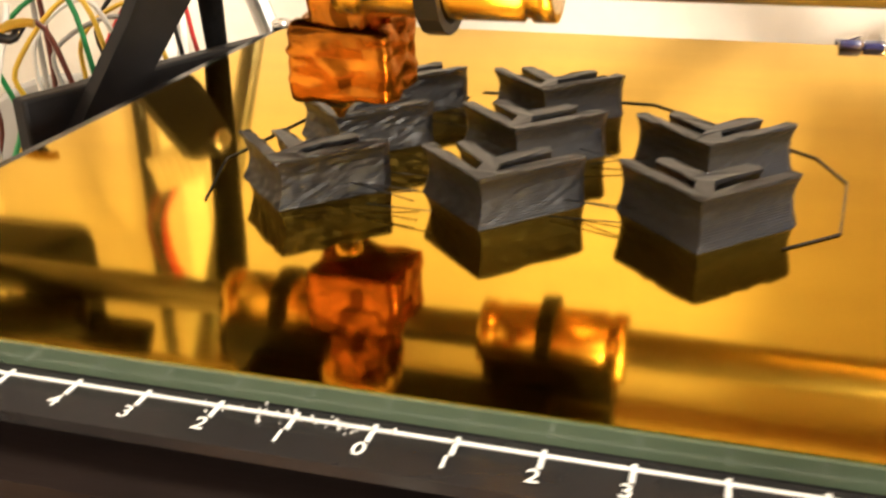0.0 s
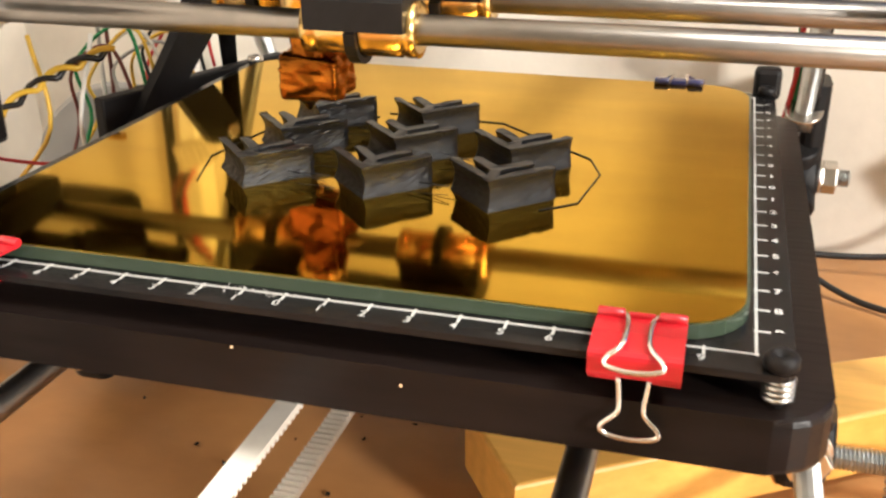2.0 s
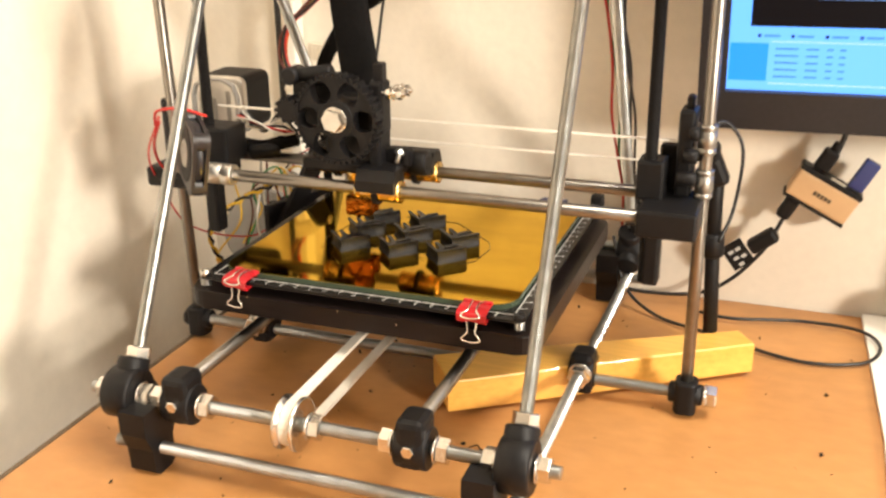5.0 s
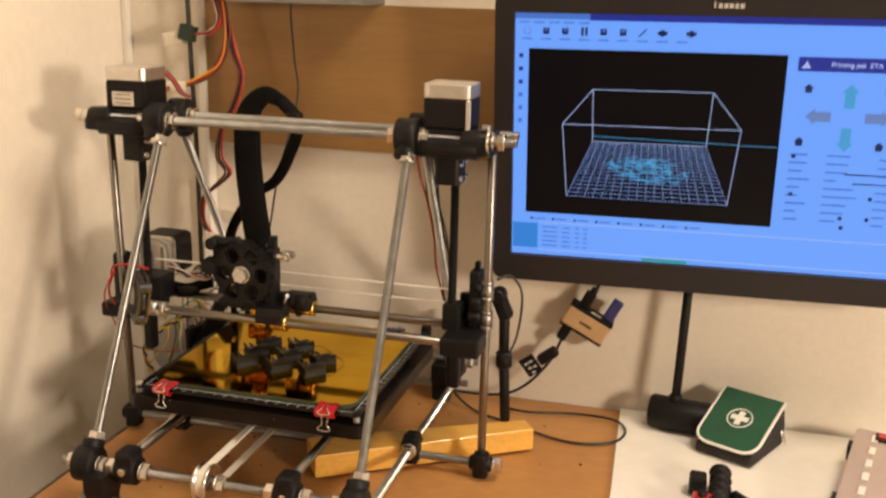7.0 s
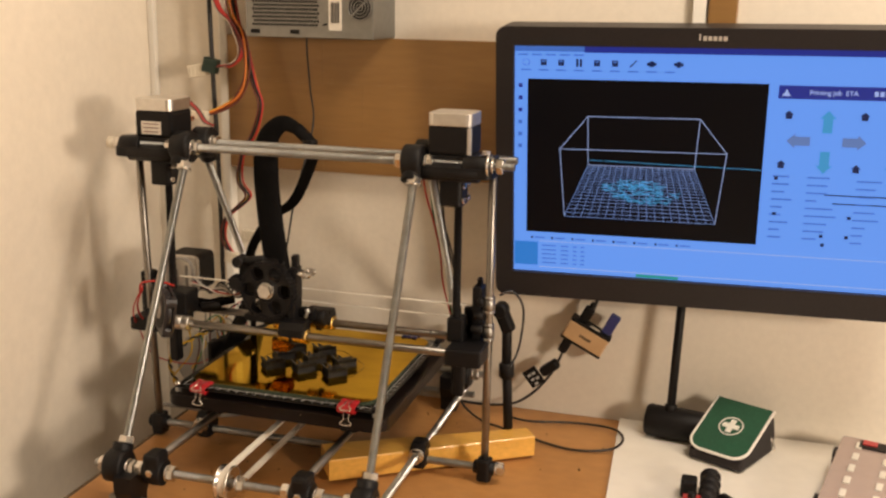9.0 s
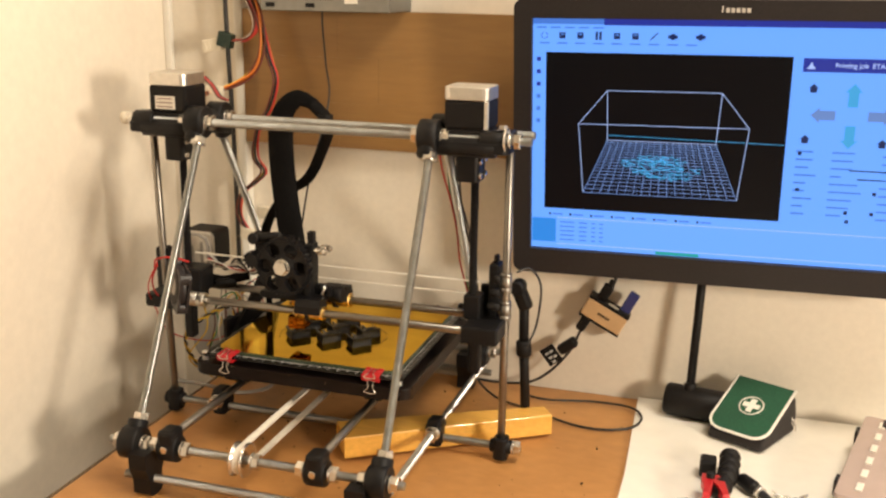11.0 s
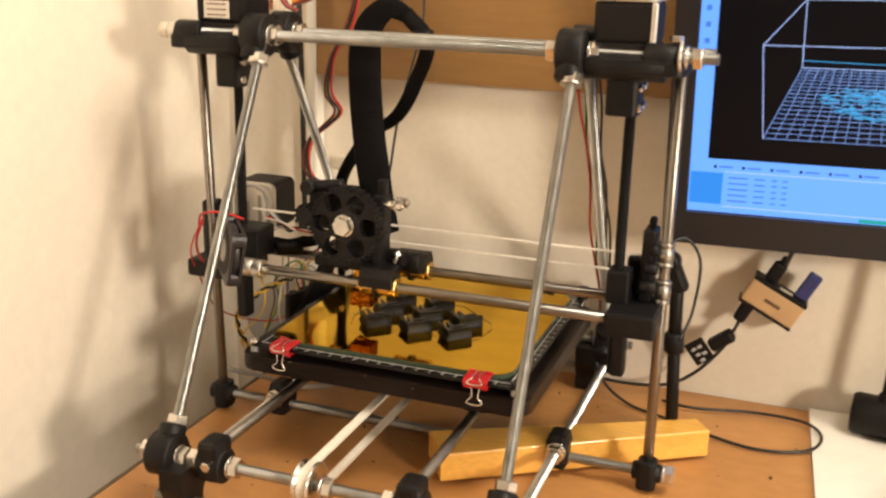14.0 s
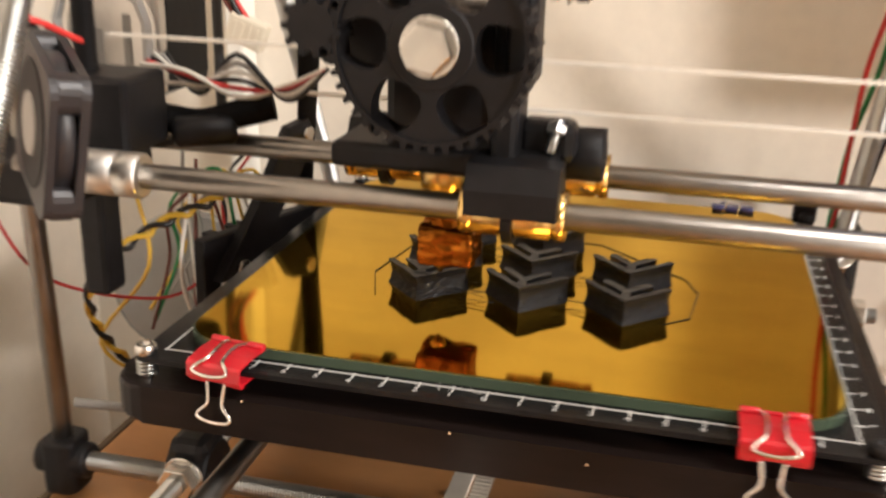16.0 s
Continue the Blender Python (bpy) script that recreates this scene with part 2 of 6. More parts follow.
def put_tube(bm, points, r, seg=8, steps=8, flat=1.0, taper=None, side=None):
    """A cable through the points; flat presses it along its second axis."""
    line = smooth_line(points, steps) if steps > 1 else [Vector(q) for q in points]
    rings = []
    for i, c in enumerate(line):
        ahead = (line[min(i + 1, len(line) - 1)] - line[max(i - 1, 0)]).normalized()
        if side is None:
            side = ahead.orthogonal().normalized()
        side = (side - ahead * side.dot(ahead)).normalized()
        other = ahead.cross(side)
        k = r * (taper(i / (len(line) - 1)) if taper else 1)
        rings.append([bm.verts.new(c + k * (math.cos(2 * math.pi * j / seg) * side + flat * math.sin(2 * math.pi * j / seg) * other)) for j in range(seg)])
    for a, b in zip(rings, rings[1:]):
        for j in range(seg):
            bm.faces.new((a[j], a[(j + 1) % seg], b[(j + 1) % seg], b[j])).smooth = True
    bm.faces.new(rings[0][::-1])
    bm.faces.new(rings[-1])
    return bm


def put_band(bm, points, width, thick, across):
    """A flat band through the points, with its width along the given direction."""
    line, w = [Vector(q) for q in points], Vector(across).normalized() * width / 2
    rings = []
    for i, c in enumerate(line):
        ahead = (line[min(i + 1, len(line) - 1)] - line[max(i - 1, 0)]).normalized()
        up = ahead.cross(w).normalized() * thick / 2
        rings.append([bm.verts.new(c + s) for s in (w + up, -w + up, -w - up, w - up)])
    for a, b in zip(rings, rings[1:]):
        for j in range(4):
            bm.faces.new((a[j], a[(j + 1) % 4], b[(j + 1) % 4], b[j]))
    bm.faces.new(rings[0][::-1])
    bm.faces.new(rings[-1])
    return bm


def rounded(sx, sy, r, k=6):
    """The outline of a rectangle with rounded corners, round its middle."""
    out = []
    for cx, cy, a0 in ((sx / 2 - r, sy / 2 - r, 0), (-sx / 2 + r, sy / 2 - r, 90), (-sx / 2 + r, -sy / 2 + r, 180), (sx / 2 - r, -sy / 2 + r, 270)):
        out += [(cx + r * math.cos(radians(a0 + 90 * i / k)), cy + r * math.sin(radians(a0 + 90 * i / k))) for i in range(k + 1)]
    return out


def thing(name, label, category, place=(0, 0, 0), group="", kind="", turn=0.0):
    ob = new(name)
    ob.empty_display_size = 0.01
    ob.matrix_world = pose(*place, 0, 0, turn)
    return tagged(ob, label, category, group, kind)


def part(name, bm, mat, parent=None, label="", place=None):
    bmesh.ops.recalc_face_normals(bm, faces=bm.faces[:])
    data = bpy.data.meshes.new(name)
    bm.to_mesh(data)
    bm.free()
    data.materials.append(mat)
    ob = new(name, data)
    if parent is not None:
        ob.parent = parent
    if place is not None:
        ob.matrix_basis = place
    if label:
        ob["label"] = label
    return ob


def solo(name, bm, mat, label, category, group="", kind=""):
    return tagged(part(name, bm, mat), label, category, group, kind)


def lettering(name, text, size, mat, parent, place, bold=0.0):
    """Words as a flat mesh, written in the built-in letters."""
    curve = bpy.data.curves.new(name, "FONT")
    curve.body, curve.size, curve.align_x, curve.align_y, curve.offset = text, size, "CENTER", "CENTER", bold
    holder = new(name, curve)
    bpy.context.view_layer.update()
    data = bpy.data.meshes.new_from_object(holder.evaluated_get(bpy.context.evaluated_depsgraph_get()))
    bpy.data.objects.remove(holder)
    data.materials.clear()
    data.materials.append(mat)
    ob = new(name, data)
    ob.parent = parent
    ob.matrix_basis = place
    return ob
# ---- the room ----
LEFT_X, BACK_Y = -0.295, 0.200


def room():
    def slab(name, x, y, z, sx, sy, sz, mat, label):
        solo(name, put_box(bm_new(), x, y, z, sx, sy, sz), mat, label, "wall" if "wall" in name else name, kind="structure")
    slab("wall_west", LEFT_X - 0.05, -1.5, 0.55, 0.1, 3.6, 2.6, WALL_LEFT_BRIGHT, "cream painted plaster side wall beside the desk")
    slab("wall_north", 1.0, BACK_Y + 0.05, 0.55, 2.7, 0.1, 2.6, WALL, "cream textured wallpaper wall behind the desk")
    slab("wall_east", 2.4, -1.5, 0.55, 0.1, 3.6, 2.6, WALL, "plain cream wall on the far side of the room")
    slab("wall_south", 1.0, -3.35, 0.55, 2.7, 0.1, 2.6, WALL, "plain cream wall across the room")
    slab("floor", 1.0, -1.5, -0.77, 2.9, 3.8, 0.04, FLOOR, "brown vinyl floor of the room")
    slab("ceiling", 1.0, -1.5, 1.87, 2.9, 3.8, 0.04, CEIL, "plain white painted ceiling")


def desk():
    ob = thing("desk", "orange-brown laminate desk with a dark edge and specks", "desk")
    bm = put_box(bm_new(), 0.55, -0.205, -0.0125, 1.474, 0.806, 0.025, 0.0015)
    part("desktop", bm, DESK, ob)
    part("edge_band", put_box(bm_new(), -0.189, -0.205, -0.0125, 0.004, 0.806, 0.025, 0.001), DESK_EDGE, ob, "dark brown edge strip")
    for x in (-0.12, 1.2):
        for y in (-0.55, 0.13):
            part("leg", put_box(bm_new(), x, y, -0.3875, 0.05, 0.05, 0.725, 0.003), DESK_EDGE, ob)


def white_board():
    bm = put_prism(bm_new(), [(0.307, 0.197), (0.80, 0.197), (0.80, -0.45), (0.318, -0.45), (0.316, 0.001)], 0.0, 0.003)
    solo("white_desk_board", bm, WHITE_BOARD, "white laminate board lying on the orange desk", "board")


def crumbs():
    bm = bm_new()
    rng = random.Random(5)
    for _ in range(130):
        x, y = rng.uniform(-0.17, 0.30), rng.uniform(-0.42, 0.15)
        s = rng.choice((0.0004, 0.0005, 0.0006, 0.0008, 0.0013))
        m = Matrix.Translation((x, y, s * 0.4)) @ Euler((rng.random(), rng.random(), rng.random() * 6)).to_matrix().to_4x4() @ Matrix.Diagonal((s * rng.uniform(1, 2.6), s, s * 0.6, 1))
        grown = bmesh.ops.create_icosphere(bm, subdivisions=1, radius=1, matrix=m)["verts"]
        for v in grown:
            v.co += Vector((rng.uniform(-1, 1), rng.uniform(-1, 1), rng.uniform(0, 1))) * s * 0.45
    solo("plastic_crumbs", bm, MATT, "dark plastic crumbs scattered over the desk", "crumbs", kind="stuff")
    bm = bm_new()
    for k in range(7):
        x, y = rng.uniform(-0.02, 0.25), rng.uniform(-0.35, -0.08)
        pts = [(x + rng.uniform(-0.006, 0.006), y + rng.uniform(-0.006, 0.006), 0.001) for _ in range(4)]
        put_tube(bm, pts, 0.0004, 5, 5)
    solo("filament_scraps", bm, MATT, "thin curls of dark filament on the desk", "scraps", kind="stuff")


room()
desk()
white_board()
crumbs()
# ---- the printer's frame ----
SIDE_X = 0.123          # the two triangles stand at plus and minus this
FRONT = (-0.170, 0.047)  # y and z of the upper front rod, then the apex and the back
APEX = (-0.010, 0.320)
REAR = (0.172, 0.047)
Z_X, Z_Y = 0.192, -0.005


def corner_block(parent, x, y, z, lean):
    """A printed corner of the triangle: a round boss with two sockets."""
    bm = bm_new()
    m = Matrix.Translation((x, y, z)) @ Euler((0, radians(90), 0)).to_matrix().to_4x4()
    put_lathe(bm, [(0.0145, -0.0095), (0.016, -0.008), (0.016, 0.008), (0.0145, 0.0095)], m, 28)
    for a in lean:
        end = Vector((x, y + 0.021 * math.cos(radians(a)), z + 0.021 * math.sin(radians(a))))
        put_rod(bm, (x, y, z), end, 0.0098, 18, 0.0012)
    return part("corner_block", bm, BLACK, parent)


def nut_pair(parent, centre, axis, turn=0.0, washer=True):
    bm = bm_new()
    a = Vector(axis).normalized()
    put_nut(bm, Vector(centre) + a * 0.0042, axis, turn=turn)
    if washer:
        put_washer(bm, centre, axis)
    return part("nut", bm, NUT, parent)


def threaded(parent, a, b, r=0.004):
    return part("threaded_rod", put_thread(bm_new(), a, b, r), STEEL, parent)


def bar_clamp(parent, x, y, z, tall=0.026):
    bm = bm_new()
    put_box(bm, x, y, z, 0.016, 0.020, tall, 0.004)
    m = Matrix.Translation((x, y, z)) @ Euler((0, radians(90), 0)).to_matrix().to_4x4()
    put_lathe(bm, [(0.011, -0.0085), (0.012, -0.007), (0.012, 0.007), (0.011, 0.0085)], m, 20)
    return part("bar_clamp", bm, BLACK, parent)


def type_plate(core, x, y, z0):
    part("type_plate", put_box(bm_new(), x - 0.002, y - 0.0212, z0 + 0.014, 0.022, 0.0006, 0.013), PAPER, core, "pale printed type plate")
    for k in range(3):
        part("label_print", put_box(bm_new(), x - 0.002, y - 0.0217, z0 + 0.010 + 0.004 * k, 0.017, 0.0004, 0.0009), CABLE_BROWN, core)


def z_motor(parent, x, y, z0, flip):
    """A stepper: black core between two cast ends, standing over its coupling."""
    core = part("motor_body", put_box(bm_new(), x, y, z0 + 0.0175, 0.0415, 0.0415, 0.027, 0.003), MATT, parent, "black stepper motor with cast ends")
    part("motor_cap", put_prism(bm_new(), rounded(0.0425, 0.0425, 0.006, 3), z0 + 0.031, z0 + 0.043, Matrix.Translation((x, y, 0)), 0.0008), ALU, core, "bare cast aluminium cap")
    part("motor_flange", put_prism(bm_new(), rounded(0.0425, 0.0425, 0.006, 3), z0 - 0.005, z0 + 0.004, Matrix.Translation((x, y, 0)), 0.0008), MATT, core)
    if flip > 0:
        part("corner_strip", put_box(bm_new(), x + 0.0195, y - 0.0195, z0 + 0.0175, 0.004, 0.004, 0.026, 0.001), ALU, core)
    else:
        type_plate(core, x, y, z0)
    mount = part("motor_mount", put_prism(bm_new(), rounded(0.062, 0.058, 0.008, 4), z0 - 0.016, z0 - 0.0055, Matrix.Translation((x + 0.012 * flip, y, 0)), 0.0015), BLACK, parent, "black printed motor mount")
    bm = bm_new()
    for s in (-1, 1):
        put_rod(bm, (x - 0.028, y + s * 0.020, z0 - 0.011), (x + 0.030, y + s * 0.020, z0 - 0.011), 0.0095, 16, 0.001)
    part("mount_tube", bm, BLACK, mount)
    bm = bm_new()
    put_prism(bm, rounded(0.023, 0.028, 0.005, 4), z0 - 0.046, z0 - 0.019, Matrix.Translation((x, y, 0)), 0.0015)
    coupling = part("coupling", bm, BLACK, parent, "black printed shaft coupling with screws")
    bm = bm_new()
    for s in (-1, 1):
        for h in (-0.040, -0.026):
            put_nut(bm, (x + 0.0120, y + s * 0.0085, z0 + h), (1, 0, 0), 0.0055, 0.003)
    part("screw", bm, NUT, coupling)
    lx = x + 0.005 * flip if flip > 0 else x + 0.002
    part("lead_screw", put_thread(bm_new(), (lx, y, 0.094), (lx, y, z0 - 0.040), 0.004), MATT, parent, "dark oiled threaded lead screw")


def printer_frame():
    ob = thing("printer_frame", "triangular printer frame of zinc threaded rods and black printed corners", "printer frame")
    for s in (-1, 1):
        x = SIDE_X * s
        f, a, r = Vector((x, *FRONT)), Vector((x, *APEX)), Vector((x, *REAR))
        up = (a - f).normalized()
        down = (r - a).normalized()
        top = Vector((0.1245 if s > 0 else -0.1150, -0.0345, 0.328))
        threaded(ob, Vector((x, -0.1665, 0.044)), top)
        threaded(ob, Vector((x, 0.0135, 0.320)), Vector((x, 0.1755, 0.055)))
        threaded(ob, (x, FRONT[0] - 0.006, 0.024), (x, REAR[0] + 0.022, 0.024))
        ang = math.degrees(math.atan2(up.z, up.y))
        corner_block(ob, x, FRONT[0], FRONT[1], (ang, -30))
        corner_block(ob, x, REAR[0], REAR[1], (180 - ang, 210))
        corner_block(ob, x * 0.985, APEX[0] - 0.020, APEX[1] + 0.010, (ang + 180, 0))
        corner_block(ob, x * 0.985, APEX[0] + 0.020, APEX[1] + 0.010, (-ang, 180))
        # feet that carry the lower rods
        for y in (FRONT[0], REAR[0]):
            bm = put_prism(bm_new(), [(-0.016, 0.045), (0.016, 0.045), (0.015, 0.030), (0.010, 0.020), (0.010, 0.003), (0.006, 0.0), (-0.006, 0.0), (-0.010, 0.003), (-0.011, 0.018), (-0.016, 0.030)], -0.009, 0.009,
                           Matrix.Translation((x + 0.016 * -s, y - 0.004, 0)) @ Euler((radians(90), 0, radians(90))).to_matrix().to_4x4())
            part("foot", bm, BLACK, ob)
        # nuts on the sloping rods and on the cross rods
        slope = (top - Vector((x, -0.1665, 0.044))).normalized()
        nut_pair(ob, Vector((x, -0.1665, 0.044)) + slope * 0.0215, slope)
        nut_pair(ob, top - slope * 0.020, slope)
        nut_pair(ob, Vector((x, 0.1600, 0.080)), down)
        nut_pair(ob, (x - 0.011 * s, FRONT[0], FRONT[1]), (-s, 0, 0), 0.3)
        nut_pair(ob, (x + 0.011 * s, FRONT[0], FRONT[1]), (s, 0, 0), 0.5)
        nut_pair(ob, (x + 0.010 * s - 0.016 * s, FRONT[0] - 0.005, 0.016), (-s, 0, 0), 0.1)
        nut_pair(ob, (x + 0.011 * s, REAR[0], REAR[1]), (s, 0, 0), 0.2)
        for y in (APEX[0] - 0.020, APEX[0] + 0.020):
            nut_pair(ob, (x - 0.012 * s, y, APEX[1] + 0.010), (-s, 0, 0), 0.2)
            nut_pair(ob, (x + 0.010 * s, y, APEX[1] + 0.010), (s, 0, 0), 0.5)
    # cross rods
    threaded(ob, (-0.147, FRONT[0], FRONT[1]), (0.147, FRONT[0], FRONT[1]))
    threaded(ob, (-0.130, FRONT[0] - 0.005, 0.016), (0.135, FRONT[0] - 0.005, 0.016))
    threaded(ob, (-0.147, REAR[0], REAR[1]), (0.147, REAR[0], REAR[1]))
    threaded(ob, (-0.135, REAR[0] + 0.004, 0.018), (0.135, REAR[0] + 0.004, 0.018))
    threaded(ob, (-0.202, APEX[0] - 0.020, APEX[1] + 0.010), (0.218, APEX[0] - 0.020, APEX[1] + 0.010))
    threaded(ob, (-0.212, APEX[0] + 0.020, APEX[1] + 0.010), (0.212, APEX[0] + 0.020, APEX[1] + 0.010))
    threaded(ob, (-0.192, Z_Y, 0.016), (0.212, Z_Y, 0.016))
    # motors, lead screws and smooth rods of the lift
    for s in (-1, 1):
        z_motor(ob, 0.155 * s, -0.010, 0.3335, s)
        fx, fy = (Z_X, Z_Y) if s > 0 else (-0.1810, -0.005)
        part("smooth_rod", put_rod(bm_new(), (fx, fy, 0.004), (Z_X * s * (1.0 if s > 0 else 0.99), Z_Y, 0.334), 0.004, 20), CHROME, ob)
        bm = bm_new()
        put_prism(bm, rounded(0.015, 0.017, 0.005, 4), 0.003, 0.026, Matrix.Translation((fx, fy, 0)), 0.0015)
        put_rod(bm, (fx - 0.011, fy, 0.016), (fx + 0.011, fy, 0.016), 0.0072, 18, 0.001)
        part("rod_foot", bm, BLACK, ob)
        if s > 0:
            nut_pair(ob, (fx + 0.0125, fy, 0.016), (1, 0, 0), 0.4)
        bar_clamp(ob, SIDE_X * s, Z_Y, 0.022, 0.030)
        nut_pair(ob, (SIDE_X * s, Z_Y - 0.012, 0.024), (0, -1, 0))
        bm = bm_new()
        if s > 0:
            for k in range(2):
                part("washer", put_washer(bm_new(), (Z_X + 0.002 + 0.0035 * k, APEX[0] - 0.020, APEX[1] + 0.010), (1, 0, 0), 0.0115 - 0.004 * (k % 2), 0.0022), NUT, ob)
            put_nut(bm, (Z_X + 0.0125, APEX[0] - 0.020, APEX[1] + 0.010), (1, 0, 0))
            part("nut", put_nut(bm_new(), (Z_X - 0.002, APEX[0] - 0.020, APEX[1] + 0.022), (0, 0, 1), 0.008, 0.004), NUT, ob)
        else:
            part("rod_cap", put_rod(bm_new(), (-0.208, APEX[0] - 0.020, APEX[1] + 0.010), (-0.200, APEX[0] - 0.020, APEX[1] + 0.010), 0.0062, 16, 0.001), CREAM, ob, "cream cap on the rod end")
            put_nut(bm, (-Z_X - 0.004, APEX[0] - 0.020, APEX[1] + 0.010), (1, 0, 0))
        part("nut", bm, NUT, ob)
        bm = bm_new()
        put_rod(bm, (Z_X * s - 0.022 * s, APEX[0] - 0.020, APEX[1] + 0.010), (Z_X * s + 0.000, APEX[0] - 0.020, APEX[1] + 0.010), 0.0088, 18, 0.001)
        put_box(bm, Z_X * s - 0.004 * s, Z_Y - 0.006, APEX[1] + 0.008, 0.018, 0.030, 0.016, 0.003)
        part("rod_clamp", bm, BLACK, ob)
    # rails and belt of the bed
    for x in (-0.083, 0.065):
        part("smooth_rod", put_rod(bm_new(), (x, -0.1795, 0.058), (x, 0.183, 0.058), 0.004, 20), CHROME, ob)
        for y in (FRONT[0], REAR[0]):
            bm = bm_new()
            put_box(bm, x, y, 0.052, 0.017, 0.022, 0.030, 0.004)
            put_rod(bm, (x - 0.0095, y, FRONT[1]), (x + 0.0095, y, FRONT[1]), 0.0125, 20, 0.001)
            holder = part("rail_holder", bm, BLACK, ob)
            part("screw", put_nut(bm_new(), (x, y - 0.012, 0.050), (0, 1, 0), 0.0065, 0.003), NUT, holder)
            nut_pair(ob, (x + 0.0125, y, FRONT[1]), (1, 0, 0), 0.3)
            nut_pair(ob, (x - 0.0125, y, FRONT[1]), (-1, 0, 0), 0.6)
    y0, z0, r = FRONT[0], FRONT[1], 0.0125
    loop = [(-0.010, 0.150, z0 + r), (-0.010, y0, z0 + r)]
    loop += [(-0.010, y0 - r * math.sin(radians(a)), z0 + r * math.cos(radians(a))) for a in range(15, 180, 15)]
    loop += [(-0.010, y0, z0 - r), (-0.010, 0.150, z0 - r)]
    part("drive_belt", put_band(bm_new(), loop, 0.006, 0.0016, (1, 0, 0)), BELT, ob, "white toothed drive belt")
    bm = bm_new()
    y = y0 + 0.004
    while y < 0.14:
        put_box(bm, -0.010, y, z0 + r - 0.0013, 0.006, 0.0012, 0.0012)
        put_box(bm, -0.010, y, z0 - r + 0.0013, 0.006, 0.0012, 0.0012)
        y += 0.0025
    part("belt_teeth", bm, BELT, ob)["kind"] = "stuff"
    m = Matrix.Translation((-0.010, y0, z0)) @ Euler((0, radians(90), 0)).to_matrix().to_4x4()
    bm = put_lathe(bm_new(), [(0.0145, -0.0065), (0.0160, -0.0060), (0.0160, -0.0045), (0.0110, -0.0035), (0.0110, 0.0035), (0.0160, 0.0045), (0.0160, 0.0060), (0.0145, 0.0065)], m, 28)
    part("idler_pulley", bm, NUT, ob, "steel washers round the belt idler")
    nut_pair(ob, (0.001, y0, z0), (1, 0, 0), 0.2)
    # y motor at the back and its bracket
    bm = put_prism(bm_new(), rounded(0.042, 0.042, 0.006, 3), -0.018, 0.018, Matrix.Translation((-0.045, REAR[0] - 0.02, 0.050)) @ Euler((0, radians(90), 0)).to_matrix().to_4x4())
    part("y_motor", bm, MATT, ob)
    # endstop with green board on the right rear
    bm = put_prism(bm_new(), rounded(0.011, 0.026, 0.005, 3), 0.0, 0.046, Matrix.Translation((0.128, 0.172, 0.045)))
    part("endstop_bracket", bm, BLACK, ob)
    part("endstop_board", put_box(bm_new(), 0.119, 0.165, 0.095, 0.002, 0.016, 0.020), CABLE_GREEN, ob, "small green circuit board")
    return ob


printer_frame()
# ---- the cross slide and the print head ----
ROD_Z, ROD_F, ROD_B = 0.1462, -0.036, 0.014


